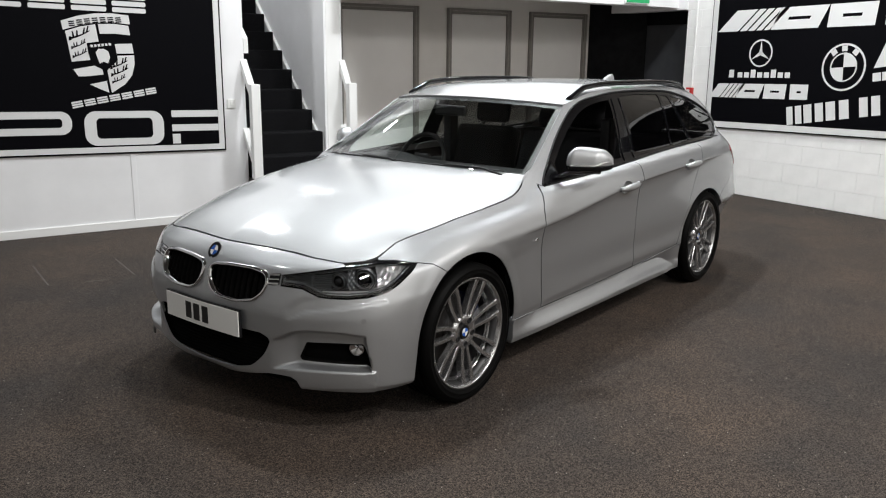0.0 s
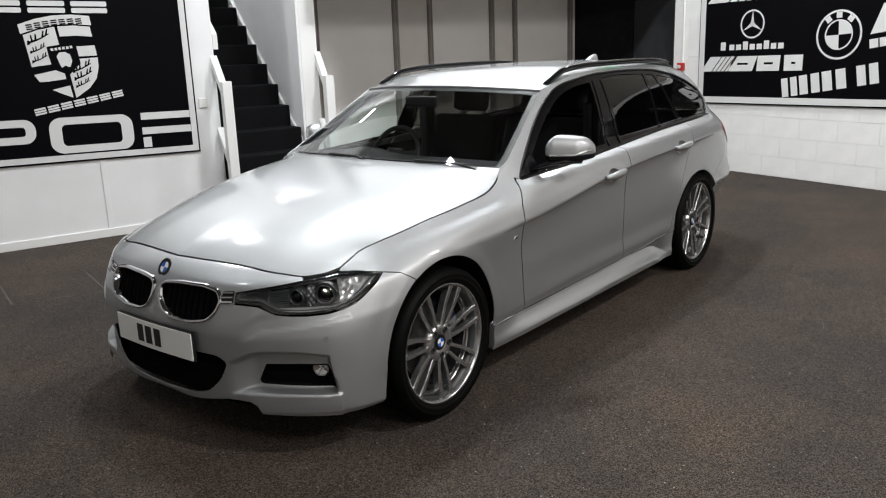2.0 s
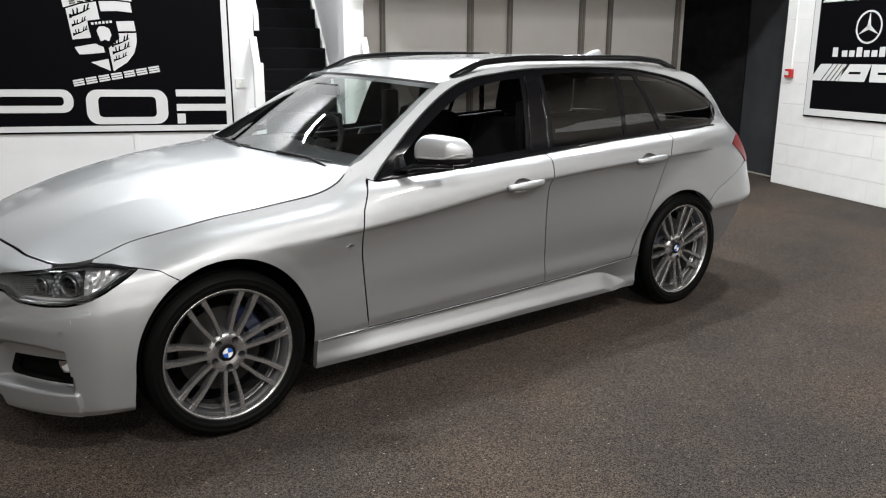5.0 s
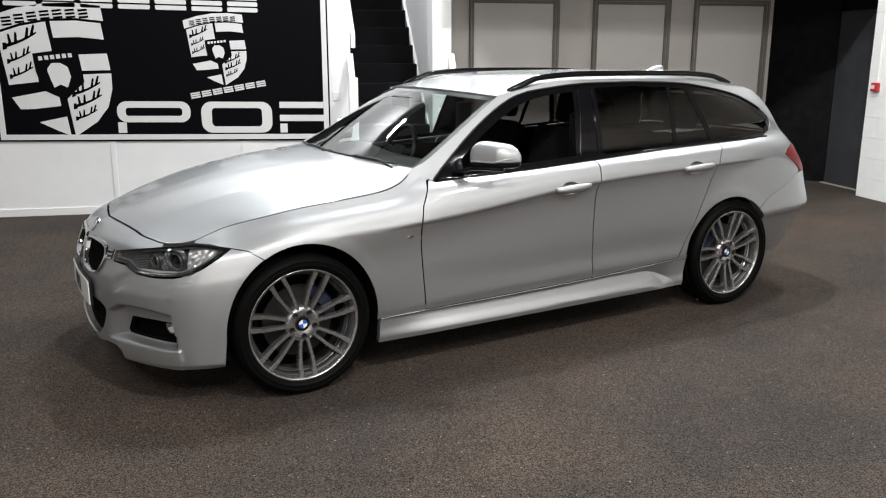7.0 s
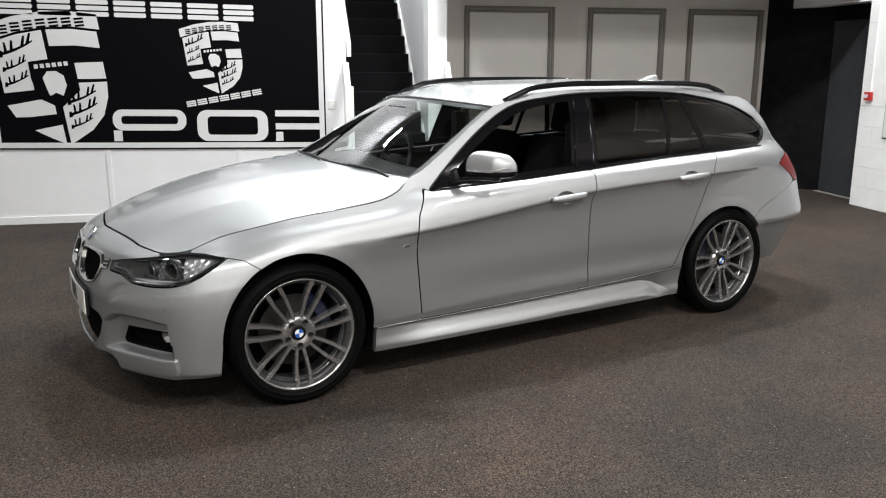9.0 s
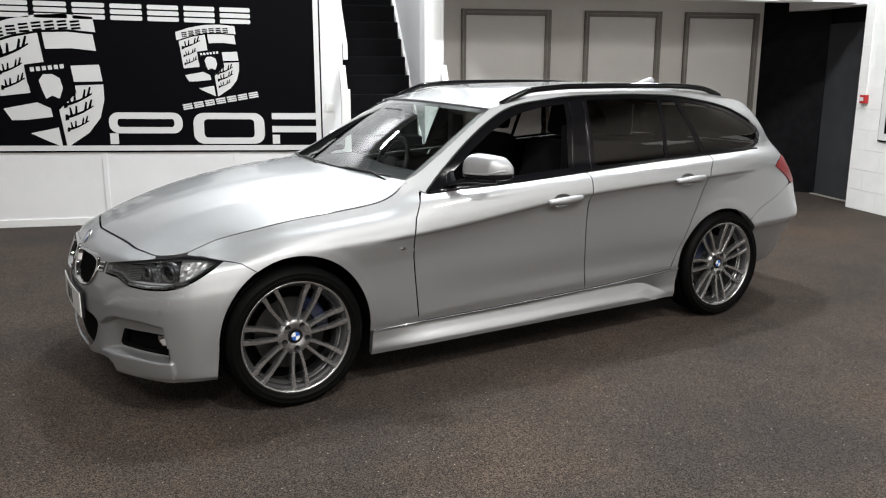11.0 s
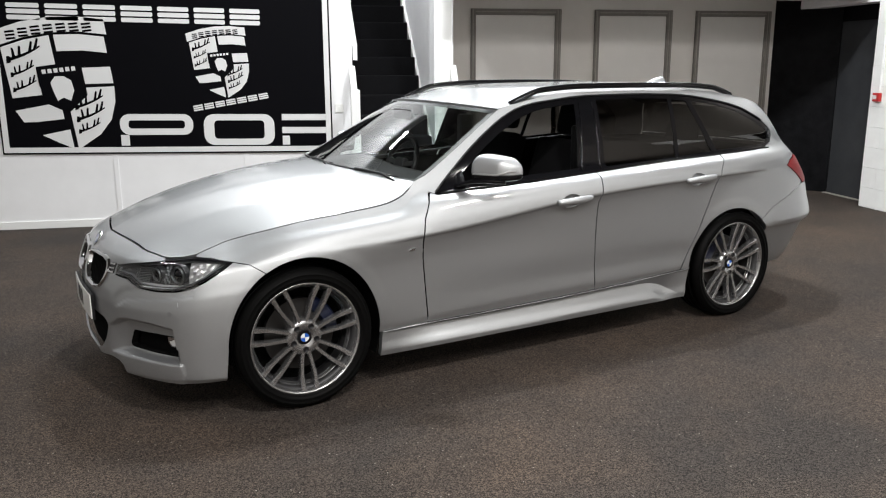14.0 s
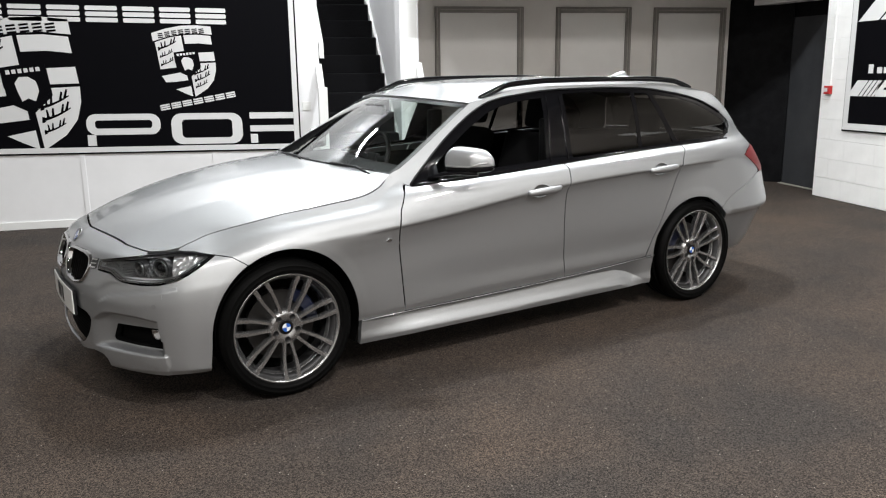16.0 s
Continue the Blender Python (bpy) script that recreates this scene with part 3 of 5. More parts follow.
# ---- shape of the car's skin ----
def pchip(xs, ys):
    """A smooth curve through the points that never overshoots."""
    xs, ys = np.asarray(xs, float), np.asarray(ys, float)
    h, m = np.diff(xs), np.diff(ys) / np.diff(xs)
    d = np.zeros_like(xs)
    d[0], d[-1] = m[0], m[-1]
    for i in range(1, len(xs) - 1):
        if m[i - 1] * m[i] > 0:
            w1, w2 = 2 * h[i] + h[i - 1], h[i] + 2 * h[i - 1]
            d[i] = (w1 + w2) / (w1 / m[i - 1] + w2 / m[i])

    def at(x):
        x = min(max(x, xs[0]), xs[-1])
        i = min(int(np.searchsorted(xs, x, side="right")) - 1, len(xs) - 2)
        t = (x - xs[i]) / h[i]
        return ((2 * t**3 - 3 * t**2 + 1) * ys[i] + (t**3 - 2 * t**2 + t) * h[i] * d[i]
                + (-2 * t**3 + 3 * t**2) * ys[i + 1] + (t**3 - t**2) * h[i] * d[i + 1])
    return at


PLAN_X = [0, .23, .45, .60, .70, .775, .825, .858, .878, .888, .892, .895, .899, .902, .904, .893, .862, .80, .70, .45, 0]
PLAN_Y = [-.820, -.805, -.758, -.684, -.612, -.535, -.45, -.34, -.19, 0, .3, .8, 1.7, 2.4, 2.81, 3.14, 3.40, 3.59, 3.71, 3.79, 3.81]
WIDER = .03
PLAN_X = [x + WIDER * min(1, x / .4) for x in PLAN_X]
LEN = [0.0]
for _i in range(1, len(PLAN_X)):
    LEN.append(LEN[-1] + math.hypot(PLAN_X[_i] - PLAN_X[_i - 1], PLAN_Y[_i] - PLAN_Y[_i - 1]))
S0 = LEN[11] - PLAN_Y[11]
LEN = [a - S0 for a in LEN]          # s equals y along the doors
plan_x, plan_y = pchip(LEN, PLAN_X), pchip(LEN, PLAN_Y)
NOSE, TAIL = LEN[0], LEN[-1]
EXTRA = -NOSE - 1.3944


def walked(s):
    """The way along the outline, from its start, that belongs to s."""
    return NOSE + s + EXTRA * min(1, s / .4)




def s_of_x(x, front=True):
    a, b = (NOSE, 0.3) if front else (TAIL, 3.0)
    for _ in range(40):
        m = (a + b) / 2
        a, b = (m, b) if plan_x(m) < x else (a, m)
    return a


def s_of_y(y):
    a, b = NOSE, TAIL
    for _ in range(40):
        m = (a + b) / 2
        a, b = (m, b) if plan_y(m) < y else (a, m)
    return a


STATION = [NOSE, s_of_x(.48), s_of_x(.75), s_of_y(-.35), s_of_y(0), .45, .75, 1.7, 2.5, s_of_y(3.2), s_of_x(.73, False), TAIL]
SEC_Z = [
    [.200, .190, .190, .187, .187, .175, .175, .178, .182, .25, .25, .25],
    [.220, .210, .210, .210, .210, .205, .205, .205, .210, .28, .28, .28],
    [.270, .260, .260, .260, .260, .250, .250, .250, .255, .34, .34, .34],
    [.330, .320, .320, .310, .300, .300, .315, .335, .345, .40, .40, .40],
    [.380, .370, .370, .360, .350, .335, .350, .370, .380, .45, .45, .45],
    [.430, .430, .430, .430, .430, .420, .430, .440, .450, .52, .52, .52],
    [.480, .500, .500, .520, .550, .550, .550, .550, .550, .565, .565, .565],
    [.520, .550, .550, .580, .620, .620, .640, .720, .760, .74, .70, .70],
    [.560, .590, .600, .620, .670, .680, .720, .820, .860, .86, .78, .78],
    [.600, .625, .640, .660, .715, .740, .765, .868, .902, .918, .85, .85],
    [.640, .660, .675, .690, .745, .775, .800, .895, .925, .95, .90, .90],
    [.680, .690, .700, .705, .780, .830, .850, .925, .950, .98, .95, .95],
    [.710, .710, .715, .720, .815, .865, .900, .955, .985, 1.01, 1.0, 1.0],
    [.740, .725, .725, .735, .855, .925, .938, .977, 1.012, 1.045, 1.05, 1.05],
    [.760, .745, .745, .760, .900, .985, 1.05, 1.12, 1.15, 1.15, 1.15, 1.15],
    [.780, .760, .760, .780, .930, 1.01, 1.17, 1.27, 1.28, 1.25, 1.25, 1.25],
    [.800, .780, .780, .800, .950, 1.03, 1.27, 1.40, 1.395, 1.34, 1.33, 1.33],
]
SEC_D = [
    [.030, .012, .012, .035, .060, .046, .044, .044, .044, .165, .16, .16],
    [.010, .003, .003, .012, .035, .040, .040, .040, .040, .145, .14, .14],
    [.000, .000, .000, .010, .020, .045, .047, .047, .047, .115, .11, .11],
    [.000, .000, .000, .008, .020, .042, .042, .042, .042, .090, .09, .09],
    [.000, .000, .000, .006, .015, .036, .037, .037, .037, .070, .07, .07],
    [.000, .000, .000, .005, .012, .032, .038, .041, .039, .036, .04, .04],
    [.000, .000, .002, .006, .008, .030, .032, .034, .030, .000, .00, .00],
    [.004, .006, .010, .010, .005, .026, .026, .024, .020, .010, .03, .03],
    [.012, .015, .025, .020, .006, .018, .014, .012, .010, .015, .05, .05],
    [.022, .028, .042, .032, .012, .010, .002, .000, .000, .020, .08, .08],
    [.034, .042, .060, .045, .022, .022, .011, .008, .008, .031, .11, .11],
    [.050, .058, .075, .058, .045, .050, .031, .022, .022, .046, .14, .14],
    [.072, .075, .095, .075, .085, .095, .059, .042, .044, .073, .18, .18],
    [.110, .100, .120, .100, .140, .150, .110, .100, .115, .120, .23, .23],
    [.150, .140, .150, .140, .200, .200, .185, .165, .180, .175, .32, .32],
    [.200, .180, .180, .180, .250, .240, .265, .230, .235, .245, .42, .42],
    [.250, .220, .220, .220, .300, .280, .345, .300, .300, .340, .52, .52],
]
sec_z, sec_d = [pchip(STATION, r) for r in SEC_Z], [pchip(STATION, r) for r in SEC_D]
TOP = 13                              # the section's knot at the belt and at the bonnet's edge
KEPT = {}


def section(s):
    key = round(s, 4)
    if key not in KEPT:
        zs = [f(s) for f in sec_z]
        KEPT[key] = (pchip(zs, [f(s) for f in sec_d]), zs)
    return KEPT[key]


def ramp(x, a, b):
    t = min(1, max(0, (x - a) / (b - a)))
    return t * t * (3 - 2 * t)


recess_top = pchip([.36, .412, .489, .549, .673, .757, .85], [.395, .414, .446, .454, .452, .441, .428])
blade_top = pchip([.33, .369, .442, .509, .651, .823], [.245, .263, .284, .292, .291, .283])


def scoop(s, z):
    """The hollow round the fog lamps with its blade below, the step under the headlights, and the crease along the flank."""
    if s > .9:
        lip = 0.0
        for s1, z1, r1, h1 in (FA, RA):
            rho = math.hypot((s - s1) / r1, (z - z1) / h1)
            if rho < 1.2:
                lip = -.003 * ramp(rho, 1.20, 1.05) * ramp(z, .30, .42) * ramp(s, .95, 1.06)
        groove = lip + (.0045 * ramp(s, 1.12, 1.40) * ramp(s, 2.13, 1.98) * math.exp(-((z - bonnet_z(s) + .030 + .012 * ramp(s, 1.2, 2.0)) / .014) ** 2) if s < 2.13 else 0.0)
        if s < 1.75:
            return groove
        a = walked(s)
        c = sec_z[9](a)
        return groove + .0078 * ramp(s, 1.78, 2.0) * ramp(s, 4.60, 4.15) * ramp(c - z, 0, .010) * ramp(z, c - .36, c - .04)
    right, top, foot = .833 - .16 * (z - .207), recess_top(s), blade_top(s)
    hollow = .045 * ramp(s, .36, .50) * ramp(s, right, right - .010) * ramp(z, foot - .004, foot + .008) * ramp(z, top, top - .010)
    blade = -.010 * ramp(s, .40, .50) * ramp(s, .842, .832) * ramp(z, foot + .002, foot - .006)
    line = .503 + .034 * ramp(s, .44, .54) + .058 * max(0, s - .5) / .43
    shelf = .009 * ramp(s, .42, .54) * ramp(s, 1.02, .90) * ramp(z, line - .014, line + .004) * ramp(z, line + .085, line + .03)
    return hollow + blade + shelf


def skin(s, z, out=0.0):
    """A point of the car's side, nose or tail: s runs round the car from the nose (negative s: mirrored), z is its height."""
    side, a = (1, walked(s)) if s >= 0 else (-1, walked(-s))
    e = 0.004
    tx, ty = plan_x(a + e) - plan_x(a - e), plan_y(a + e) - plan_y(a - e)
    if a <= NOSE + e:
        tx, ty = 1.0, 0.0
    if a >= TAIL - e:
        tx, ty = -1.0, 0.0
    n = math.hypot(tx, ty)
    nx, ny = ty / n, -tx / n
    d = section(a)[0](z) - out + scoop(abs(s), z)
    return Vector((side * (plan_x(a) - nx * d), plan_y(a) - ny * d, z))


def across(x, front=True):
    """The s of skin() for a place x across the nose or the tail."""
    return s_of_x(x, front) - NOSE - EXTRA


# ---- the car ----
from mathutils.geometry import delaunay_2d_cdt

car = thing("estate_car", "clean silver metallic estate car parked on the dark floor", "car")
car.matrix_world = pose(0, 0, 0, 0, 0, CAR_TURN) @ pose(-WIDER, 0, 0)
END = TAIL - NOSE - EXTRA                     # s of the tail's middle


def inside(p, poly):
    x, y, c, j = p[0], p[1], False, len(poly) - 1
    for i in range(len(poly)):
        if (poly[i][1] > y) != (poly[j][1] > y) and x < (poly[j][0] - poly[i][0]) * (y - poly[i][1]) / (poly[j][1] - poly[i][1]) + poly[i][0]:
            c = not c
        j = i
    return c


def dense(poly, step):
    pts = []
    for a, b in zip(poly, poly[1:] + poly[:1]):
        n = max(1, int(math.ceil(math.hypot(b[0] - a[0], b[1] - a[1]) / step)))
        pts += [(a[0] + (b[0] - a[0]) * k / n, a[1] + (b[1] - a[1]) * k / n) for k in range(n)]
    return pts


def dense_line(line, step):
    return dense(line, step)[:-max(1, int(math.ceil(math.hypot(line[0][0] - line[-1][0], line[0][1] - line[-1][1]) / step)))] + [line[-1]]


def rounded(poly, r, n=4):
    """The same outline with its corners rounded."""
    out = []
    for i, p in enumerate(poly):
        a, b = Vector(poly[i - 1]), Vector(poly[(i + 1) % len(poly)])
        p = Vector(p)
        u, v = a - p, b - p
        k = min(r, u.length * .45, v.length * .45)
        p0, p1 = p + u.normalized() * k, p + v.normalized() * k
        for j in range(n + 1):
            t = j / n
            q = p0 * (1 - t) ** 2 + p * 2 * t * (1 - t) + p1 * t * t
            out.append((q.x, q.y))
    return out


def shrunk(poly, d):
    """The outline moved inwards by d."""
    area = sum(a[0] * b[1] - b[0] * a[1] for a, b in zip(poly, poly[1:] + poly[:1]))
    sign_, out = (1 if area > 0 else -1), []
    for i, p in enumerate(poly):
        a, b = poly[i - 1], poly[(i + 1) % len(poly)]
        t = Vector((b[0] - a[0], b[1] - a[1]))
        t = t.normalized() if t.length > 1e-9 else Vector((1, 0))
        out.append((p[0] - sign_ * t.y * d, p[1] + sign_ * t.x * d))
    return out


CUT = {}                                       # outlines that were filled before, for the mirrored side


def cut_panel(poly, surf, holes, step, lines=()):
    """Fills an outline of (s, z) with triangles on a surface: places, surface normals, faces."""
    loops = [dense(list(poly), step)] + [dense(list(h), step * .8) for h in holes]
    verts, edges = [], []
    for loop in loops:
        k = len(verts)
        verts += [Vector(p) for p in loop]
        edges += [(k + i, k + (i + 1) % len(loop)) for i in range(len(loop))]
    lo = (min(p[0] for p in poly), min(p[1] for p in poly))
    hi = (max(p[0] for p in poly), max(p[1] for p in poly))
    tight = [shrunk(loops[0], step * .45)] + [shrunk(l, -step * .45) for l in loops[1:]]
    x = lo[0] + step / 2
    while x < hi[0]:
        y = lo[1] + step / 2
        while y < hi[1]:
            if inside((x, y), tight[0]) and inside((x, y), loops[0]) and not any(inside((x, y), h) for h in tight[1:]):
                verts.append(Vector((x, y)))
            y += step
        x += step
    cell = step * .62
    near = {(round(q[0] / cell) + i, round(q[1] / cell) + j) for line in lines for q in dense_line(line, cell) for i in (-1, 0, 1) for j in (-1, 0, 1)}
    start = sum(len(l) for l in loops)
    verts[start:] = [v for v in verts[start:] if (round(v.x / cell), round(v.y / cell)) not in near]
    for line in lines:
        last = None
        for q in dense_line(line, step * .6):
            if inside(q, tight[0]) and inside(q, loops[0]) and not any(inside(q, h) for h in tight[1:]):
                verts.append(Vector(q))
                if last is not None:
                    edges.append((last, len(verts) - 1))
                last = len(verts) - 1
            else:
                last = None
    v2, e2, f2, ov, oe, of = delaunay_2d_cdt(verts, edges, [], 0, 1e-6)
    places, normals, faces, e = [], [], [], .003
    for v in v2:
        p = surf(v.x, v.y)
        n = (surf(v.x + e, v.y) - p).cross(surf(v.x, v.y + e) - surf(v.x, v.y - e))
        places.append(p)
        normals.append(n.normalized())
    for f in f2:
        c = ((v2[f[0]].x + v2[f[1]].x + v2[f[2]].x) / 3, (v2[f[0]].y + v2[f[1]].y + v2[f[2]].y) / 3)
        if inside(c, loops[0]) and not any(inside(c, h) for h in loops[1:]):
            faces.append(tuple(f))
    return places, normals, faces


def panel(name, poly, material, parent, surf=None, holes=(), step=.022, out=0.0, thick=.004, mirror=False, label="", lines=()):
    """A panel of the skin inside an outline of (s, z), with holes and turned-in edges."""
    key = (tuple(poly), tuple(tuple(h) for h in holes), step, out)
    if surf or key not in CUT:
        CUT[key] = cut_panel(poly, surf or (lambda s, z: skin(s, z, out)), holes, step, lines)
    places, normals, faces = CUT[key]
    bm = bmesh.new()
    flip = -1 if mirror else 1
    made = [bm.verts.new((flip * p.x, p.y, p.z)) for p in places]
    way = {v: Vector((flip * n.x, n.y, n.z)) for v, n in zip(made, normals)}
    for f in faces:
        face = bm.faces.new([made[i] for i in (f if not mirror else f[::-1])])
        face.smooth = True
    loose = [v for v in bm.verts if not v.link_faces]
    for v in loose:
        way.pop(v)
    bmesh.ops.delete(bm, geom=loose, context="VERTS")
    bm.normal_update()
    if thick:
        rim = [e for e in bm.edges if e.is_boundary]
        twin = {}
        for e in rim:
            for v in e.verts:
                if v not in twin:
                    twin[v] = (bm.verts.new(v.co), bm.verts.new(v.co - way[v] * thick))
        for e in rim:
            a, b = e.verts
            l = e.link_loops[0]
            if l.vert != a:
                a, b = b, a
            bm.faces.new((twin[b][0], twin[a][0], twin[a][1], twin[b][1]))
    shading = [way.get(v, Vector((0, 0, 0))) for v in bm.verts]
    ob = part(name, bm, material, parent, label)
    ob.data.normals_split_custom_set_from_vertices(shading)
    return ob


def both(name, poly, material, parent, **more):
    """The panel on the near flank and its mirror image."""
    return panel(name, poly, material, parent, **more), panel(name, poly, material, parent, mirror=True, **more)


def coons(front, rear, left, right):
    """A patch between four lines; u runs across from left to right, w from front to rear, both 0 to 1."""
    c00, c10, c01, c11 = front(0), front(1), rear(0), rear(1)

    def at(u, w):
        a = front(u) * (1 - w) + rear(u) * w
        b = left(w) * (1 - u) + right(w) * u
        c = c00 * (1 - u) * (1 - w) + c10 * u * (1 - w) + c01 * (1 - u) * w + c11 * u * w
        return a + b - c
    return at


def closed_sheet(point, us, vs, thick):
    bm = sheet(point, us, vs)
    for f in bm.faces:
        f.smooth = True
    bm.normal_update()
    rim = [e for e in bm.edges if e.is_boundary]
    twin = {}
    for e in rim:
        for v in e.verts:
            if v not in twin:
                twin[v] = (bm.verts.new(v.co), bm.verts.new(v.co - v.normal * thick))
    for e in rim:
        a, b = e.verts
        bm.faces.new((twin[b][0], twin[a][0], twin[a][1], twin[b][1]))
    return bm


A = 1.3944                                     # s of the front axle
FA, RA = (A + .008, .328, .365, .390), (A + 2.775, .328, .357, .366)


def arch(which, a0, a1, n=18):
    s, z, r, h = which
    return [(s + r * math.cos(radians(a)), z + h * math.sin(radians(a))) for a in steps(a0, a1, n)]


bonnet_z = pchip([0, .2, .449, .60, .70, .78, .867, 1.04, 1.24, 1.41, 1.65, 1.86, 1.955, 2.01, 2.06], [.760, .759, .750, .737, .728, .733, .743, .782, .824, .855, .880, .904, .936, .973, 1.0])
belt_z = pchip([2.0, 2.123, 2.58, 3.11, 3.63, 4.07, 4.46], [.925, .932, .950, .976, 1.001, 1.017, 1.031])
sill_z = pchip([1.7, 2.04, 2.42, 3.10, 3.84], [.298, .304, .308, .322, .357])
G = .0025                                      # half a shut line

LAMP_TOP = [(.405, .682), (.505, .697), (.62, .712), (.70, .721), (.80, .7285), (.88, .7335), (.98, .732), (1.083, .7175)]
LAMP_LOW = [(1.02, .684), (.955, .647), (.882, .615), (.806, .601), (.72, .596), (.648, .598), (.592, .602), (.556, .618), (.52, .634), (.46, .637), (.405, .638)]
KIDNEY = rounded([(.015, .664), (.017, .61), (.047, .563), (.095, .541), (.20, .537), (.295, .556), (.337, .592), (.357, .645), (.335, .685), (.26, .697), (.12, .693), (.04, .684)], .022)
INTAKE_HALF = [(0, .425), (.33, .425), (.375, .40), (.34, .325), (.275, .262), (.18, .235), (0, .228)]
INTAKE = rounded(INTAKE_HALF + [(-x, z) for x, z in INTAKE_HALF[-2:0:-1]], .03)
FOG = rounded([(.528, .394), (.675, .396), (.786, .391), (.806, .348), (.818, .297), (.679, .304), (.505, .311), (.493, .325)], .006)


def flipped(poly):
    return [(-s, z) for s, z in poly][::-1]


# front bumper
half = [(s, bonnet_z(s) - G) for s in steps(0, .69, 20)] + [(s, z - .003) for s, z in LAMP_TOP[3::-1]] + [(s, z - .004) for s, z in LAMP_LOW[::-1]]
half += [(1.083, .7155), (1.153, .7035)] + arch((FA[0] - .003, *FA[1:]), 120.4, 180, 14) + [(1.02, .190), (.84, .188), (.58, .198), (.516, .200), (.50, .236), (.471, .251), (.36, .246), (.264, .226), (.126, .202)]
bumper_poly = half + [(0, .202)] + flipped(half)[:-1]
bumper = panel("front_bumper", bumper_poly, PAINT, car, holes=[KIDNEY, flipped(KIDNEY), INTAKE, FOG, flipped(FOG)], step=.010, thick=.008,
               lines=[[(g * q, f(q) - d) for q in steps(.40, .79, 24)] for g in (1, -1) for f, d in ((recess_top, -.011), (recess_top, 0), (recess_top, .005), (recess_top, .010), (recess_top, .020), (blade_top, -.018), (blade_top, -.008), (blade_top, -.003), (blade_top, .002), (blade_top, .006), (blade_top, .016))]
               + [[(g * (.833 - .16 * (z - .207) - d), z) for z in steps(.215, .40, 12)] for g in (1, -1) for d in (-.010, 0, .005, .010, .020)])
panel("bumper_inner", [(-.95, .20), (.95, .20), (.95, .60), (.6, .70), (-.6, .70), (-.95, .60)], DARK, bumper, out=-.055, step=.05, thick=0)


def skin_ring(name, poly, width, out, material, parent, rise=.008, mirror=False, label="", inward=True):
    """A raised rim that follows an outline on the skin."""
    bm = bmesh.new()
    pts = dense(poly, .012)
    lines = [(pts, out - .012), (pts, out), (shrunk(pts, width * .5), out + rise), (shrunk(pts, width), out), (shrunk(pts, width), out - .03)]
    rows = []
    for line, o in lines:
        row = []
        for s, z in line:
            p = skin(s, z, o)
            row.append(bm.verts.new((-p.x if mirror else p.x, p.y, p.z)))
        rows.append(row)
    for a, b in zip(rows, rows[1:]):
        for i in range(len(pts)):
            bm.faces.new((a[i], a[(i + 1) % len(pts)], b[(i + 1) % len(pts)], b[i]))
    bmesh.ops.recalc_face_normals(bm, faces=bm.faces)
    return part(name, bm, material, parent, label, smooth=True)


for m in (False, True):
    k = skin_ring("kidney_grille", KIDNEY, .014, .006, CHROME, car, mirror=m, label="chrome rim of a kidney-shaped grille")
    for i in range(9):                          # upright bars behind the rim
        s = .055 + i * .031
        bm = sheet(lambda u, v: Vector(((-1 if m else 1) * skin(s + u, v, 0).x, skin(s + u, v, -.02 + (0 if abs(u) > .003 else .012)).y, v)), [-.008, -.003, .003, .008], steps(.537, .672, 8))
        part("grille_bar", bm, DARK, k)
    panel("grille_back", shrunk(KIDNEY, .004), DARK, k, out=-.045, step=.04, thick=0, mirror=m)
    f = skin_ring("fog_surround", FOG, .005, .001, DARK, car, rise=.0, mirror=m, label="black fog lamp recess")
    panel("fog_back", shrunk(FOG, .004), DARK, f, out=-.04, step=.04, thick=0, mirror=m)
    c = skin(.757, .368, -.028)
    cx = (-1 if m else 1) * c.x
    d = Matrix.Translation((cx, c.y, c.z)) @ Matrix.Rotation(radians(-90 + (28 if not m else -28)), 4, "Z")
    bm = lathe([(.0, .0), (.010, .016), (.012, .027), (.016, .032), (.0, .035), (-.03, .032)], 32)
    bmesh.ops.transform(bm, matrix=d, verts=bm.verts)
    part("fog_lamp", bm, CHROME, f, "round clear fog lamp", smooth=True)
part("lower_grille", sheet(lambda u, v: skin(u, v, -.04 + .006 * math.cos(v * 400)), steps(-.36, .36, 30), steps(.235, .42, 60)), DARK, car, "black lower grille mesh", smooth=True)
for m in (False, True):
    g = -1 if m else 1
    # parking sensors and washer cover
    for s, z in ((.30, .497), (.787, .507)):
        p = skin(s, z, .001)
        bm = bmesh.new()
        bmesh.ops.create_circle(bm, cap_ends=True, segments=20, radius=.011, matrix=Matrix.Translation((g * p.x, p.y, p.z)) @ (Vector((g * (skin(s, z, .01) - skin(s, z)).x, (skin(s, z, .01) - skin(s, z)).y, 0))).to_track_quat("Z", "Y").to_matrix().to_4x4())
        part("parking_sensor", bm, PAINT, bumper)
    panel("washer_cover", rounded([(.782, .536), (.828, .541), (.826, .558), (.783, .553)], .004), PAINT, bumper, out=.0025, step=.012, thick=.003, mirror=m)

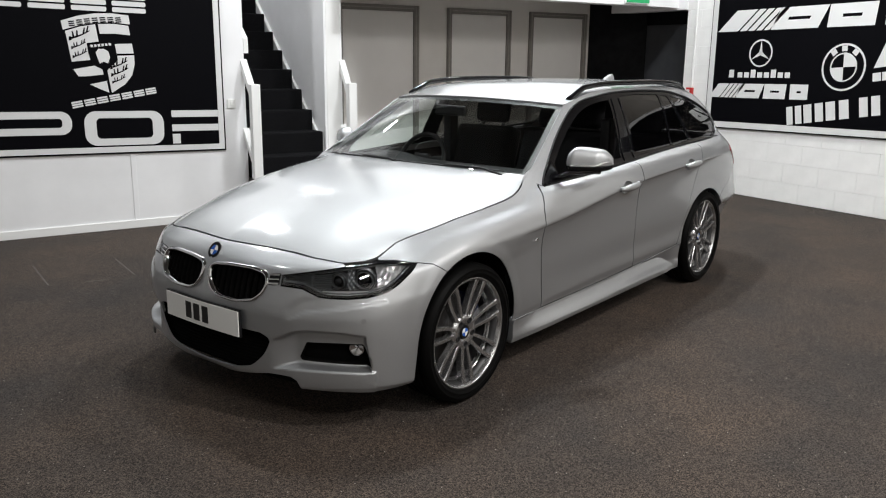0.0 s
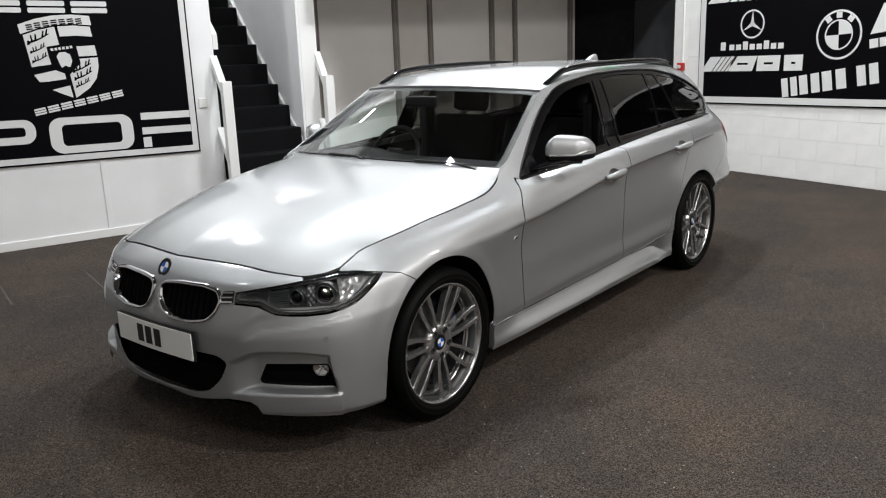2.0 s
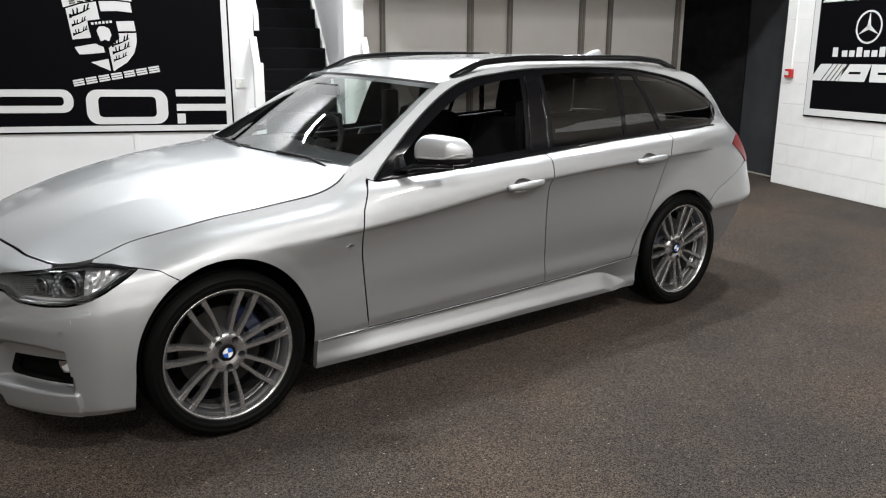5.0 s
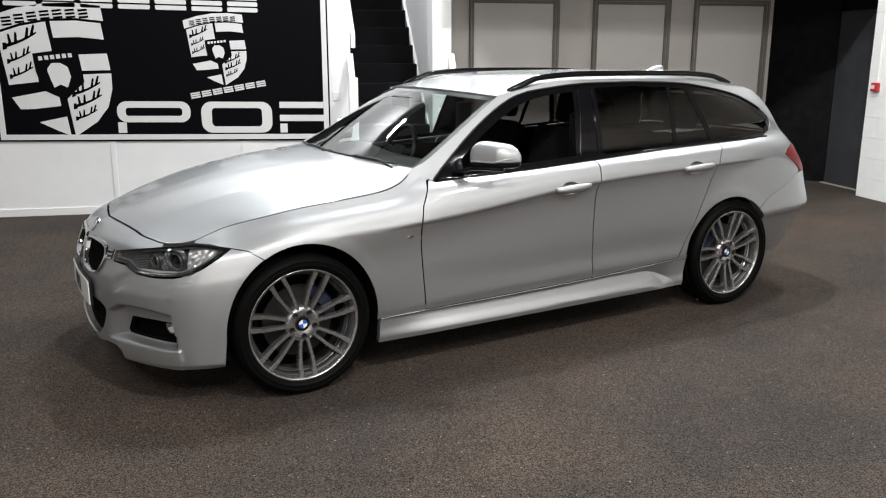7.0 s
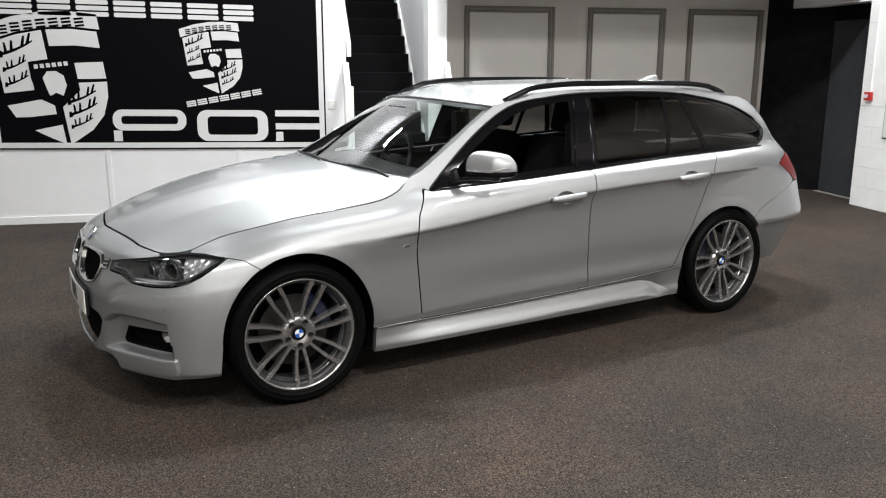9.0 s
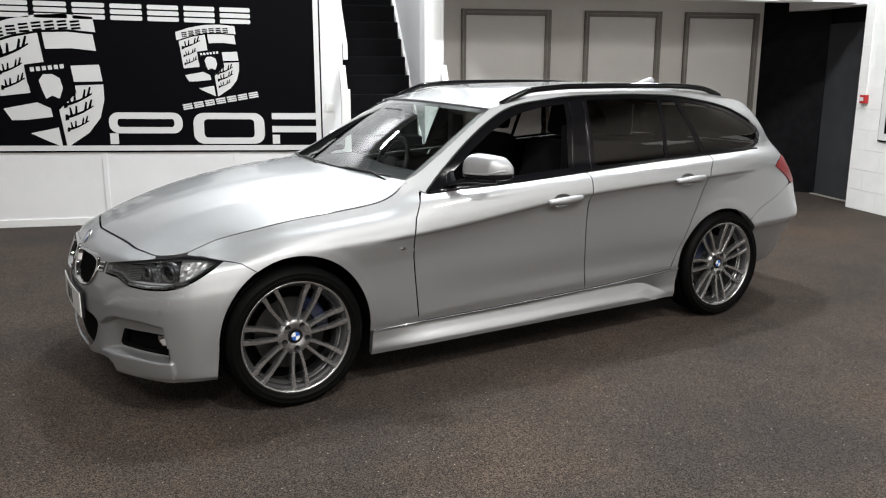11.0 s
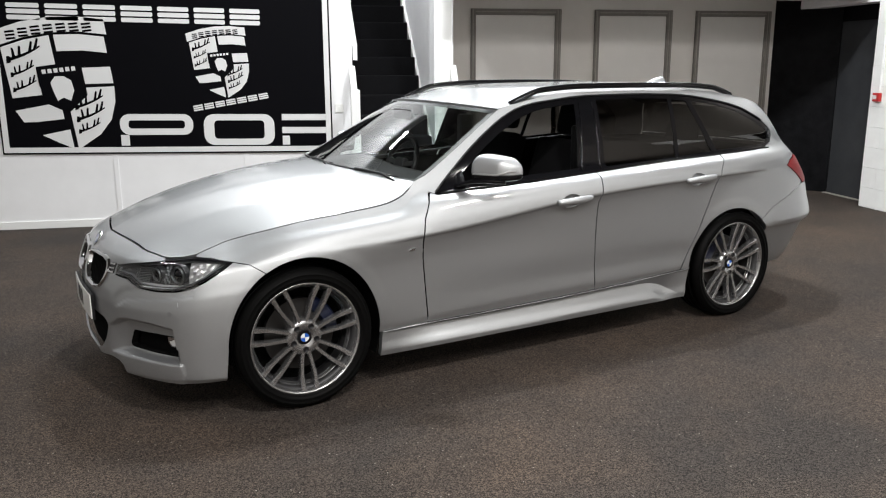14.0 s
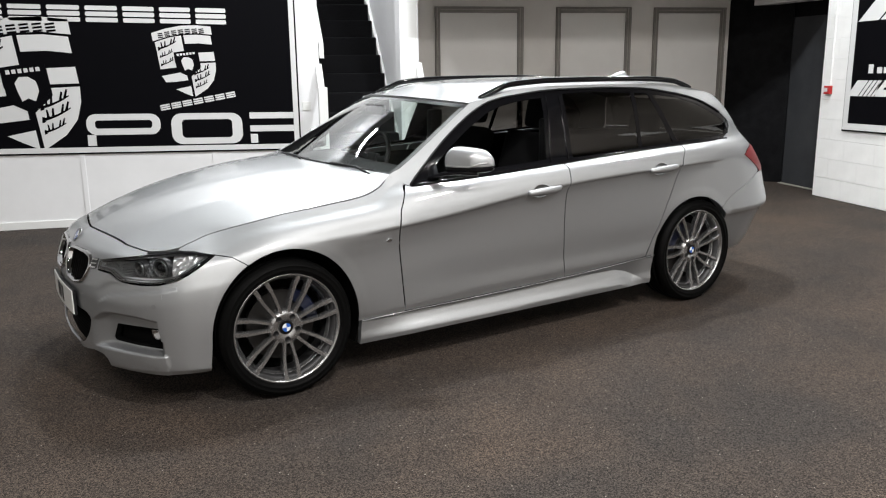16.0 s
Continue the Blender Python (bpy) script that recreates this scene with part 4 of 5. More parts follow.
# number plate with bars for its characters
plate_y = lambda x: -.840 + .62 * (skin(across(abs(x)) if abs(x) > .01 else 0, .45).y - skin(0, .45).y)
plate = part("number_plate", closed_sheet(lambda u, v: Vector((-.265 + .53 * u, plate_y(-.265 + .53 * u), .392 + .114 * v)), steps(0, 1, 20), [0, 1], .006), PLATE, car, "white plate with black characters as bars")
part("plate_holder", closed_sheet(lambda u, v: Vector((-.27 + .54 * u, plate_y(-.27 + .54 * u) + .005, .387 + .124 * v)), steps(0, 1, 20), [0, 1], .012), TRIM, plate)
for i in range(3):
    x = -.105 + i * .062
    part("plate_bar", closed_sheet(lambda u, v: Vector((x + .044 * u, plate_y(x + .044 * u) - .0015, .412 + .076 * v)), steps(0, 1, 3), [0, 1], .002), INK, plate)

# front badge
def roundel(parent, m, r):
    """A black hoop round two blue and two white quarters, facing +z of m."""
    for name, pts, h, material in [("badge_rim", disc(0, 0, r, 32), .004, CHROME), ("badge_ring", disc(0, 0, r * .94, 32), .005, GLOSS_BLACK),
                                   ("badge_white", disc(0, 0, r * .58, 24), .0058, WHITE_BADGE)]:
        b = part(name, prism(pts, lambda a, b, z: m @ Vector((a, b, z)), h), material, parent)
    for q in (90, 270):
        part("badge_quarter", prism([(0, 0)] + disc(0, 0, r * .58, 8, q, q + 90), lambda a, b, z: m @ Vector((a, b, z)), .0064), BLUE, parent)


p0 = skin(0, .722, .002)
roundel(car, Matrix.Translation(p0) @ Matrix.Rotation(radians(58), 4, "X"), .041)

# bonnet
def edge_point(s):
    p = skin(s, bonnet_z(abs(s)))
    return p


SF = .80                                       # where the front edge turns into the side edges
front_line = lambda u: edge_point((2 * u - 1) * SF)
left_line, right_line = (lambda w: edge_point(-(SF + (2.05 - SF) * w))), (lambda w: edge_point(SF + (2.05 - SF) * w))
corner = edge_point(2.05)
rear_line = lambda u: Vector((corner.x * (2 * u - 1), corner.y - .16 * (1 - (2 * u - 1) ** 2), corner.z + .022 * (1 - (2 * u - 1) ** 2)))
patch = coons(front_line, rear_line, left_line, right_line)


def eased(line):
    """The same line with its small waves taken out, between the same two ends."""
    ws = np.linspace(0, 1, 60)
    at = np.array([tuple(line(w)) for w in ws])
    fits = [np.polyfit(ws, at[:, k], 3) for k in range(3)]
    a, b = (at[0] - [np.polyval(f, 0) for f in fits]), (at[-1] - [np.polyval(f, 1) for f in fits])
    return lambda w: Vector([float(np.polyval(fits[k], w) + a[k] * (1 - w) + b[k] * w) for k in range(3)])


calm_patch = coons(front_line, rear_line, eased(left_line), eased(right_line))


crown_z = lambda v: .760 + .254 * (1 - (1 - v) ** 1.75)
bend = lambda t: (t + math.sqrt(t * t + .0025)) / 2


def bonnet_at(u, w):
    """The bonnet: a crown along the middle that falls over a soft crease to the side edges."""
    x = abs(2 * u - 1)
    p = calm_patch(u, w).lerp(patch(u, w), x**10)

    def height(v):
        k = .42 + .40 * v
        fall = .55 * x**2.4 + .45 * (bend(x - k) - bend(-k)) / (bend(1 - k) - bend(-k))
        low = .734 + .27 * v - .07 * v * v
        return low + (crown_z(v) - low) * (1 - fall)
    z = height(w) + (front_line(u).z - height(0)) * (1 - w) ** 2 + (rear_line(u).z - height(1)) * w**8
    edge = right_line(w).z - (.734 + .27 * w - .07 * w * w) - (front_line(1).z - .734) * (1 - w) ** 2 - (rear_line(1).z - .934) * w**8
    z += edge * x**7
    return Vector((p.x, p.y, z))


part("bonnet", closed_sheet(bonnet_at, steps(.004, .996, 70), steps(.004, .995, 120), .015), PAINT, car)
part("bonnet_inner", sheet(lambda u, w: bonnet_at(u, w) - Vector((0, .0, .045)), steps(.01, .99, 40), steps(0, .985, 40)), DARK, car, smooth=True)

for g in (1, -1):
    panel("cowl_corner", [(1.99, .955), (2.02, .988), (2.06, 1.006), (2.13, 1.03), (2.14, .955), (2.06, .935)], PAINT, car, out=-.004, step=.02, mirror=g < 0)

# headlights
for m in (False, True):
    g = -1 if m else 1
    outline = LAMP_TOP + LAMP_LOW
    lamp = panel("headlight", shrunk(outline, .003), LENS, car, out=.001, step=.02, thick=.0, mirror=m, label="clear swept-back headlight cover")
    lamp.visible_shadow = False
    panel("lamp_back", shrunk(outline, .006), LAMP_DARK, lamp, out=-.050, step=.03, thick=0, mirror=m)
    skin_ring("lamp_edge", shrunk(outline, .0025), .007, -.004, GLOSS_BLACK, lamp, rise=.001, mirror=m)
    skin_ring("lamp_rim", shrunk(outline, .010), .007, -.016, LAMP_GREY, lamp, rise=.002, mirror=m)

    def put(name, surf, us, vs, material, label="", smooth=True):
        bm = sheet(lambda u, v: Vector((g * surf(u, v).x, surf(u, v).y, surf(u, v).z)), us, vs)
        return part(name, bm, material, lamp, label, smooth=smooth)

    for s, z, r in ((.672, .657, .027), (.796, .662, .034)):
        c, o = skin(s, z, -.036), skin(s, z, 0)
        mt = Matrix.Translation((g * c.x, c.y, c.z)) @ Vector((g * (o - c).x * .55, (o - c).y, 0)).to_track_quat("X", "Z").to_matrix().to_4x4()
        for name, line, material in (("lamp_bowl", [(-.02, r * 1.45), (.004, r * 1.42), (.010, r * 1.30), (.004, r * 1.2), (-.02, r * 1.15)], LAMP_DARK),
                                     ("lamp_ring", [(-.02, r * 1.16), (.014, r * 1.14), (.0165, r * 1.07), (.010, r * 1.0), (-.02, r * .98)], LAMP_GREY),
                                     ("projector", [(.016, 0), (.014, r * .35), (.008, r * .7), (-.004, r * .95), (-.01, r)], GLOSS_BLACK)):
            bm = lathe(line, 40)
            bmesh.ops.transform(bm, matrix=mt, verts=bm.verts)
            part(name, bm, material, lamp, smooth=True)
    rnd = random.Random(7)
    facet = {}
    def cut_glass(u, v):
        """An uneven reflector of small facets."""
        key = (round(u, 3), round(v, 3))
        if key not in facet:
            facet[key] = rnd.uniform(-.007, .007)
        low = .622 + 1.05 * max(0, u - .895) ** 1.0 * .62
        return skin(u, max(v, low), -.026 + facet[key])
    put("reflector", cut_glass, steps(.862, 1.03, 9), steps(.628, .718, 7), LAMP_SILVER, "bright faceted reflector", smooth=False)
    put("inner_reflector", lambda u, v: skin(u, v, -.030 + .006 * math.sin(u * 300) * math.sin(v * 240)), steps(.715, .752, 12), steps(.622, .70, 14), LAMP_GREY)
    top_of_lamp = pchip([q[0] for q in LAMP_TOP], [q[1] for q in LAMP_TOP])
    put("lamp_brow", lambda u, v: skin(u, top_of_lamp(u) - .008 - .011 * v * ramp(u, .47, .60), -.014 - .006 * v), steps(.48, 1.03, 30), steps(0, 1, 3), LAMP_SILVER, "pale strip under the upper edge")
    put("lamp_louvre", lambda u, v: skin(u, .607 + (top_of_lamp(u) - .026 - .607) * v if u > .56 else .640 + (top_of_lamp(u) - .018 - .640) * v, -.026 + .004 * math.sin(v * 70 + u * 18)), steps(.43, .64, 22), steps(0, 1, 54), LAMP_GREY)
    put("lamp_shelf", lambda u, v: skin(u, .606 + .014 * v + .10 * max(0, u - .86), -.012 - .012 * v), steps(.60, .93, 20), steps(0, 1, 3), LAMP_SILVER)
    joint = panel("lamp_joint", rounded([(.352, .678), (.402, .684), (.403, .640), (.380, .634), (.350, .632)], .006), GLOSS_BLACK, lamp, out=.002, step=.01, thick=.012, mirror=m, label="dark joint from lamp to grille")
    for z0, z1 in ((.672, .678), (.655, .660), (.637, .644)):
        panel("joint_bar", [(.353, z0), (.400, z0 + .004), (.400, z1 + .004), (.353, z1)], CHROME, joint, out=.006, step=.01, thick=.004, mirror=m, label="chrome bar")

def crease_lines(s0, s1):
    """The rows of points that hold the flank's crease sharp."""
    return [[(q, sec_z[9](walked(q)) - d) for q in steps(s0, s1, 30)] for d in (-.013, 0, .0035, .0065, .010, .022)]


# wings, doors, quarters
wing = [(1.153, .7075), (1.087, .7185), (.98, .7345), (.885, .737)] + [(s, bonnet_z(s) - .0015) for s in steps(.89, 2.03, 100)] + [(2.086, .952), (2.063, .905), (2.015, .83), (1.996, .76), (2.000, .64), (2.013, .50), (2.030, sill_z(2.03))] + [(s, sill_z(s) + .002) for s in steps(2.02, 1.79, 8)]
wing += arch(FA, -4, 120.0, 28)
both("front_wing", wing, PAINT, car, step=.012, lines=crease_lines(1.80, 2.0))
door_f = [(2.037, sill_z(2.04) + .004), (2.020, .50), (2.007, .64), (2.003, .76), (2.022, .83), (2.069, .905), (2.093, .940)] + [(s, belt_z(s) - .003) for s in steps(2.125, 3.115, 20)]
door_f += [(3.10, .90), (3.08, .82), (3.078, .6), (3.092, sill_z(3.09) + .004)] + [(s, sill_z(s) + .004) for s in steps(3.08, 2.06, 24)]
def bowl_line(s0, z0, n=28):
    return [(s0 + .062 * math.cos(2 * math.pi * k / n), z0 + .037 * math.sin(2 * math.pi * k / n)) for k in range(n)]


HANDLES = ((2.905, .852), (3.835, .900))
front_doors = both("front_door", door_f, PAINT, car, step=.013, lines=crease_lines(2.0, 3.09), holes=[bowl_line(2.890, .848)])
door_r = [(3.098, sill_z(3.09) + .004), (3.084, .6), (3.086, .82), (3.106, .90), (3.121, .972)] + [(s, belt_z(s) - .003) for s in steps(3.13, 4.09, 20)]
DOOR_END = [(4.055, .985), (4.012, .935), (3.985, .867), (3.933, .729), (3.854, .559), (3.781, .422), (3.742, .366)]
door_r += DOOR_END[:-1] + [(3.744, sill_z(3.744) + .004)] + [(s, sill_z(s) + .004) for s in steps(3.72, 3.11, 18)]
rear_doors = both("rear_door", door_r, PAINT, car, step=.013, lines=crease_lines(3.09, 3.98), holes=[bowl_line(3.820, .896)])
sill_poly = [(1.772, .176), (1.785, sill_z(1.8) - .003)] + [(s, sill_z(s) - .003) for s in steps(1.8, 3.80, 30)] + [(3.822, .354), (3.80, .182)]
band_z = pchip([1.75, 1.888, 2.27, 2.74, 3.26, 3.50, 3.60, 3.66, 3.72, 3.78], [.285, .284, .284, .287, .300, .297, .279, .255, .225, .19])


def sill_at(s, z):
    """The skirt: a band that leans in under the doors, then a proud face; the band swings down before the rear wheel."""
    line, top, grow = band_z(s), sill_z(s), ramp(s, 1.78, 2.1) * ramp(s, 3.82, 3.60)
    down = min(1, max(0, (top - z) / max(.012, top - line)))
    out = grow * (-.032 * down if z > line else -.032 + .036 * min(1, (line - z) / .085))
    return skin(s, z, out + .004 * ramp(z, top - .008, top - .004))


both("sill_skirt", sill_poly, PAINT, car, surf=sill_at, step=.011, thick=.03, lines=[[(q, band_z(q) + d) for q in steps(1.8, 3.75, 60)] for d in (.010, .003, 0, -.003, -.010, -.020)])

for g in (1, -1):
    line = [skin(s, sill_z(s) + .0005, -.005) for s in steps(1.80, 3.80, 60)]
    part("door_seal", tube([(g * p.x, p.y, p.z) for p in line], .0045, 8), DARK, car, "dark seal between doors and skirt", smooth=True)

roof_z = pchip([2.60, 2.725, 2.936, 3.229, 3.521, 3.976, 4.35, 4.62, 4.85], [1.325, 1.348, 1.388, 1.402, 1.402, 1.396, 1.368, 1.328, 1.27])
PILLAR = [(2.03, .985), (2.091, 1.018), (2.156, 1.053), (2.318, 1.147), (2.481, 1.247), (2.60, 1.318)]
DLO_TOP = [(2.115, .936), (2.286, 1.068), (2.40, 1.150), (2.546, 1.243), (2.64, 1.293), (2.725, 1.327), (2.82, 1.349), (2.936, 1.362), (3.08, 1.376), (3.229, 1.383), (3.521, 1.385), (3.80, 1.378), (3.96, 1.368), (4.15, 1.342), (4.313, 1.315), (4.451, 1.279), (4.52, 1.246), (4.576, 1.216), (4.62, 1.186), (4.655, 1.158), (4.672, 1.13)]
DLO_LOW = [(4.660, 1.105), (4.612, 1.067), (4.53, 1.040)] + [(s, belt_z(s)) for s in steps(4.40, 2.16, 26)]
side = PILLAR + [(s, roof_z(s)) for s in steps(2.62, 4.16, 40)] + [(4.16, 1.3405)] + DLO_TOP[12::-1] + [(2.108, .938), (2.06, .962)]
both("side_frame", side, PAINT, car, step=.018)
TAILCUT = [(4.855, 1.262), (4.89, 1.19), (4.94, 1.09), (4.96, 1.02), (4.955, .975)]
quarter = [(3.752, sill_z(3.752) + .002), (3.83, sill_z(3.83) + .002)] + arch(RA, 174, 49, 28) + [(4.50, .671), (4.564, .694), (4.70, .744), (4.80, .779), (4.855, .799), (4.80, .85), (4.648, .925), (4.72, .955), (4.86, .978), (4.95, .972)] + TAILCUT[::-1][1:]
quarter += [(s, roof_z(s)) for s in steps(4.85, 4.1612, 18)] + [(4.1612, 1.3403)] + DLO_TOP[14:] + DLO_LOW[:3] + [(s, belt_z(s) - .002) for s in steps(4.42, 4.10, 8)]
quarter += [(a + .006, b) for a, b in DOOR_END[:-1]]
both("quarter_panel", quarter, PAINT, car, step=.016, lines=crease_lines(4.0, 4.40))
rear_half = [(4.50, .668), (4.564, .691), (4.70, .741), (4.80, .776), (4.86, .79), (4.97, .79)] + [(s, .79) for s in steps(5.05, END, 12)] + [(END, .26), (5.3, .255), (4.9, .25), (4.60, .26)] + arch(RA, -12, 48.3, 10)
both("rear_bumper", rear_half, PAINT, car, step=.02, thick=.02)
tail_poly = [(4.652, .925), (4.80, .848), (4.885, .795), (4.985, .80), (5.02, .88), (4.98, .965), (4.86, .974), (4.72, .951)]
both("tail_light", tail_poly, RED_LENS, car, out=.004, step=.02, label="red wrap-around tail light")
both("tailgate", [(4.99, .80)] + [(s, .80) for s in steps(5.05, END, 10)] + [(END, 1.02), (4.97, 1.02), (5.025, .88)], PAINT, car, step=.03)
both("rear_window", [(4.965, 1.025), (END, 1.025), (END, 1.262), (4.865, 1.262), (4.945, 1.09)], TINT, car, step=.04)

# side windows in their black surround
FRONT_PANE = rounded([(2.19, .950), (2.30, 1.040), (2.42, 1.125), (2.56, 1.212), (2.70, 1.285), (2.80, 1.318), (2.90, 1.337), (3.00, 1.348), (3.11, 1.354), (3.09, 1.25), (3.035, .988), (2.6, .966)], .012)
FRONT_PANE = shrunk(FRONT_PANE, .015)
REAR_PANE = rounded([(3.212, 1.000), (3.252, 1.355), (3.50, 1.363), (3.80, 1.351), (3.755, 1.02), (3.5, 1.01)], .012)
SMALL_PANE = rounded([(3.785, 1.022), (3.832, 1.347), (3.945, 1.338), (4.055, 1.036)], .012)
LAST_PANE = rounded([(4.10, 1.040), (3.985, 1.334), (4.10, 1.321), (4.224, 1.303), (4.376, 1.268), (4.50, 1.208), (4.596, 1.149), (4.612, 1.122), (4.602, 1.100), (4.56, 1.064), (4.46, 1.050)], .012)
dlo = [(s, z) for s, z in DLO_TOP] + DLO_LOW
for m, doors in ((False, 0), (True, 1)):
    w = panel("window_surround", shrunk(dlo, .0015), GLOSS_BLACK, car, holes=[FRONT_PANE, REAR_PANE, SMALL_PANE, LAST_PANE], out=-.004, step=.022, mirror=m, label="black gloss window surround")
    for nm, poly, gl in (("front_pane", FRONT_PANE, SCREEN), ("rear_pane", REAR_PANE, TINT), ("quarter_pane", SMALL_PANE, TINT), ("luggage_pane", LAST_PANE, TINT)):
        if nm == "front_pane" and not m:
            continue                            # this window is wound down
        zs = [z for s, z in poly]
        zm, hh = (max(zs) + min(zs)) / 2, (max(zs) - min(zs)) / 2
        ob = panel(nm, shrunk(poly, .0005), gl, w, surf=lambda s, z: skin(s, z, -.010 + .005 * (1 - ((z - zm) / hh) ** 2)), step=.03, thick=0, mirror=m)
        ob.visible_shadow = False
    g = -1 if m else 1
    line = [skin(s, belt_z(s) + .004, .002) for s in steps(2.14, 4.55, 50)]
    part("belt_strip", tube([(g * p.x, p.y, p.z) for p in line], .005, 8, 1.3), GLOSS_BLACK, w, smooth=True)
    top_of = pchip([s for s, z in DLO_TOP[:20]], [z for s, z in DLO_TOP[:20]])
    line = [skin(s, top_of(s), .001) for s in steps(2.12, 4.60, 70)]
    part("upper_strip", tube([(g * p.x, p.y, p.z) for p in line], .0055, 8), TRIM, w, smooth=True)

for g in (1, -1):
    for s0, s1 in ((3.043, 3.128), (3.172, 3.222)):
        line = [skin(s0 + (s1 - s0) * t, .985 + .36 * t, -.002) for t in steps(0, 1, 8)]
        part("pillar_strip", tube([(g * p.x, p.y, p.z) for p in line], .0035, 6), GLOSS_BLACK, car, smooth=True)

# roof, windscreen and cowl
T0 = skin(2.60, 1.322)
top_line = lambda u: Vector((T0.x * (2 * u - 1), T0.y - .15 * (1 - (2 * u - 1) ** 2), T0.z + .030 * (1 - (2 * u - 1) ** 2)))
B0 = skin(4.85, 1.27)
back_line = lambda u: Vector((B0.x * (2 * u - 1), B0.y + .10 * (1 - (2 * u - 1) ** 2), B0.z + .035 * (1 - (2 * u - 1) ** 2)))
roof_l = lambda w: skin(-(2.60 + 2.25 * w), roof_z(2.60 + 2.25 * w))
roof_r = lambda w: skin(2.60 + 2.25 * w, roof_z(2.60 + 2.25 * w))
roof_patch = coons(top_line, back_line, roof_l, roof_r)
roof_at = lambda u, w: roof_patch(u, w) + Vector((0, 0, .010 * (1 - (2 * u - 1) ** 4) * math.sin(math.pi * w)))
roof = part("roof", closed_sheet(roof_at, steps(.002, .998, 40), steps(.003, 1, 60), .012), PAINT, car)
part("headliner", sheet(lambda u, w: roof_at(u, w) - Vector((0, 0, .03)), steps(.02, .98, 12), steps(.02, .98, 20)), LINER, roof, smooth=True)
part("roof_spoiler", closed_sheet(lambda u, w: back_line(u) + Vector((0, .065 * w * (1 - (2 * u - 1) ** 6), -.004 * w + .006 * math.sin(math.pi * w))), steps(.06, .94, 30), steps(0, 1, 6), .02), PAINT, roof)

pil = [(s, z) for s, z in PILLAR]
pil_s = pchip([p[1] for p in pil], [p[0] for p in pil])
pz = lambda w: pil[0][1] + (pil[-1][1] - pil[0][1]) * w
scr_l, scr_r = (lambda w: skin(-pil_s(pz(w)), pz(w))), (lambda w: skin(pil_s(pz(w)), pz(w)))
P0 = skin(*pil[0])
cowl_line = lambda u: Vector((P0.x * (2 * u - 1), P0.y - .15 * (1 - (2 * u - 1) ** 2), P0.z + .016 * (1 - (2 * u - 1) ** 2)))
screen_patch = coons(cowl_line, top_line, scr_l, scr_r)
screen_at = lambda u, w: screen_patch(u, w) + Vector((0, -.02, .03)) * ((1 - (2 * u - 1) ** 2) * math.sin(math.pi * w) * .5)
ws = part("windscreen", sheet(screen_at, steps(.012, .988, 40), steps(.02, .985, 24)), SCREEN, car, "clear windscreen", smooth=True)
ws.visible_shadow = False
bm = bmesh.new()
rimline = [(u, .0) for u in steps(0, 1, 20)] + [(1, w) for w in steps(0, 1, 20)] + [(u, 1) for u in steps(1, 0, 20)] + [(0, w) for w in steps(1, 0, 20)]
bm = sheet(lambda a, b: screen_at(rimline[int(a)][0] + (.5 - rimline[int(a)][0]) * .045 * b, rimline[int(a)][1] + (.5 - rimline[int(a)][1]) * .09 * b) - Vector((0, -.002, .003)), range(len(rimline)), [0, 1])
part("screen_border", bm, TRIM, ws, "black printed border", smooth=True)
part("cowl", sheet(lambda u, w: cowl_line(u) + Vector((0, -.05 + .09 * w, -.035 + .03 * w)), steps(.02, .98, 20), steps(0, 1, 4)), TRIM, car, "black plastic cowl", smooth=True)
for a, b, w1 in ((.50, .93, .02), (.10, .54, .05)):
    line = [screen_at(a + (b - a) * t, .022 + w1 * t * .2) + Vector((0, -.008, .010)) for t in steps(0, 1, 12)]
    wp = part("wiper", tube(line, .006, 8, .7), TRIM, car, "black windscreen wiper", smooth=True)
    part("wiper_arm", tube([cowl_line(b) + Vector((0, -.02, .0)), line[10] + Vector((0, -.012, .006)), line[6] + Vector((0, -.008, .008))], .006, 8), TRIM, wp, smooth=True)

for g in (1, -1):
    def rail_at(t):
        s = 2.70 + 1.75 * t
        p = skin(s, roof_z(s))
        h = .030 * min(1, math.sin(math.pi * t) * 3.2) ** .8
        return Vector((g * (p.x - .028), p.y, p.z + h + .002))
    part("roof_rail", tube([rail_at(t) for t in steps(0, 1, 60)], .0165, 12, 1.0), GLOSS_BLACK, car, "black roof rail", smooth=True)
# fin aerial
fin_long = lambda v: .105 * (1 - .58 * v) * math.sqrt(max(0, 1 - v**5))
bm = sheet(lambda u, v: Vector(((.026 * (1 - v) ** .6 + .004) * math.sin(u) * math.sqrt(max(0, 1 - v**5)), 3.035 - .006 * v - fin_long(v) - .018 * v**5 + fin_long(v) * math.cos(u), roof_at(.5, .76).z - .004 + .060 * v)), steps(0, 2 * math.pi, 24), steps(0, 1, 14))
part("aerial_fin", bm, PAINT, car, smooth=True)

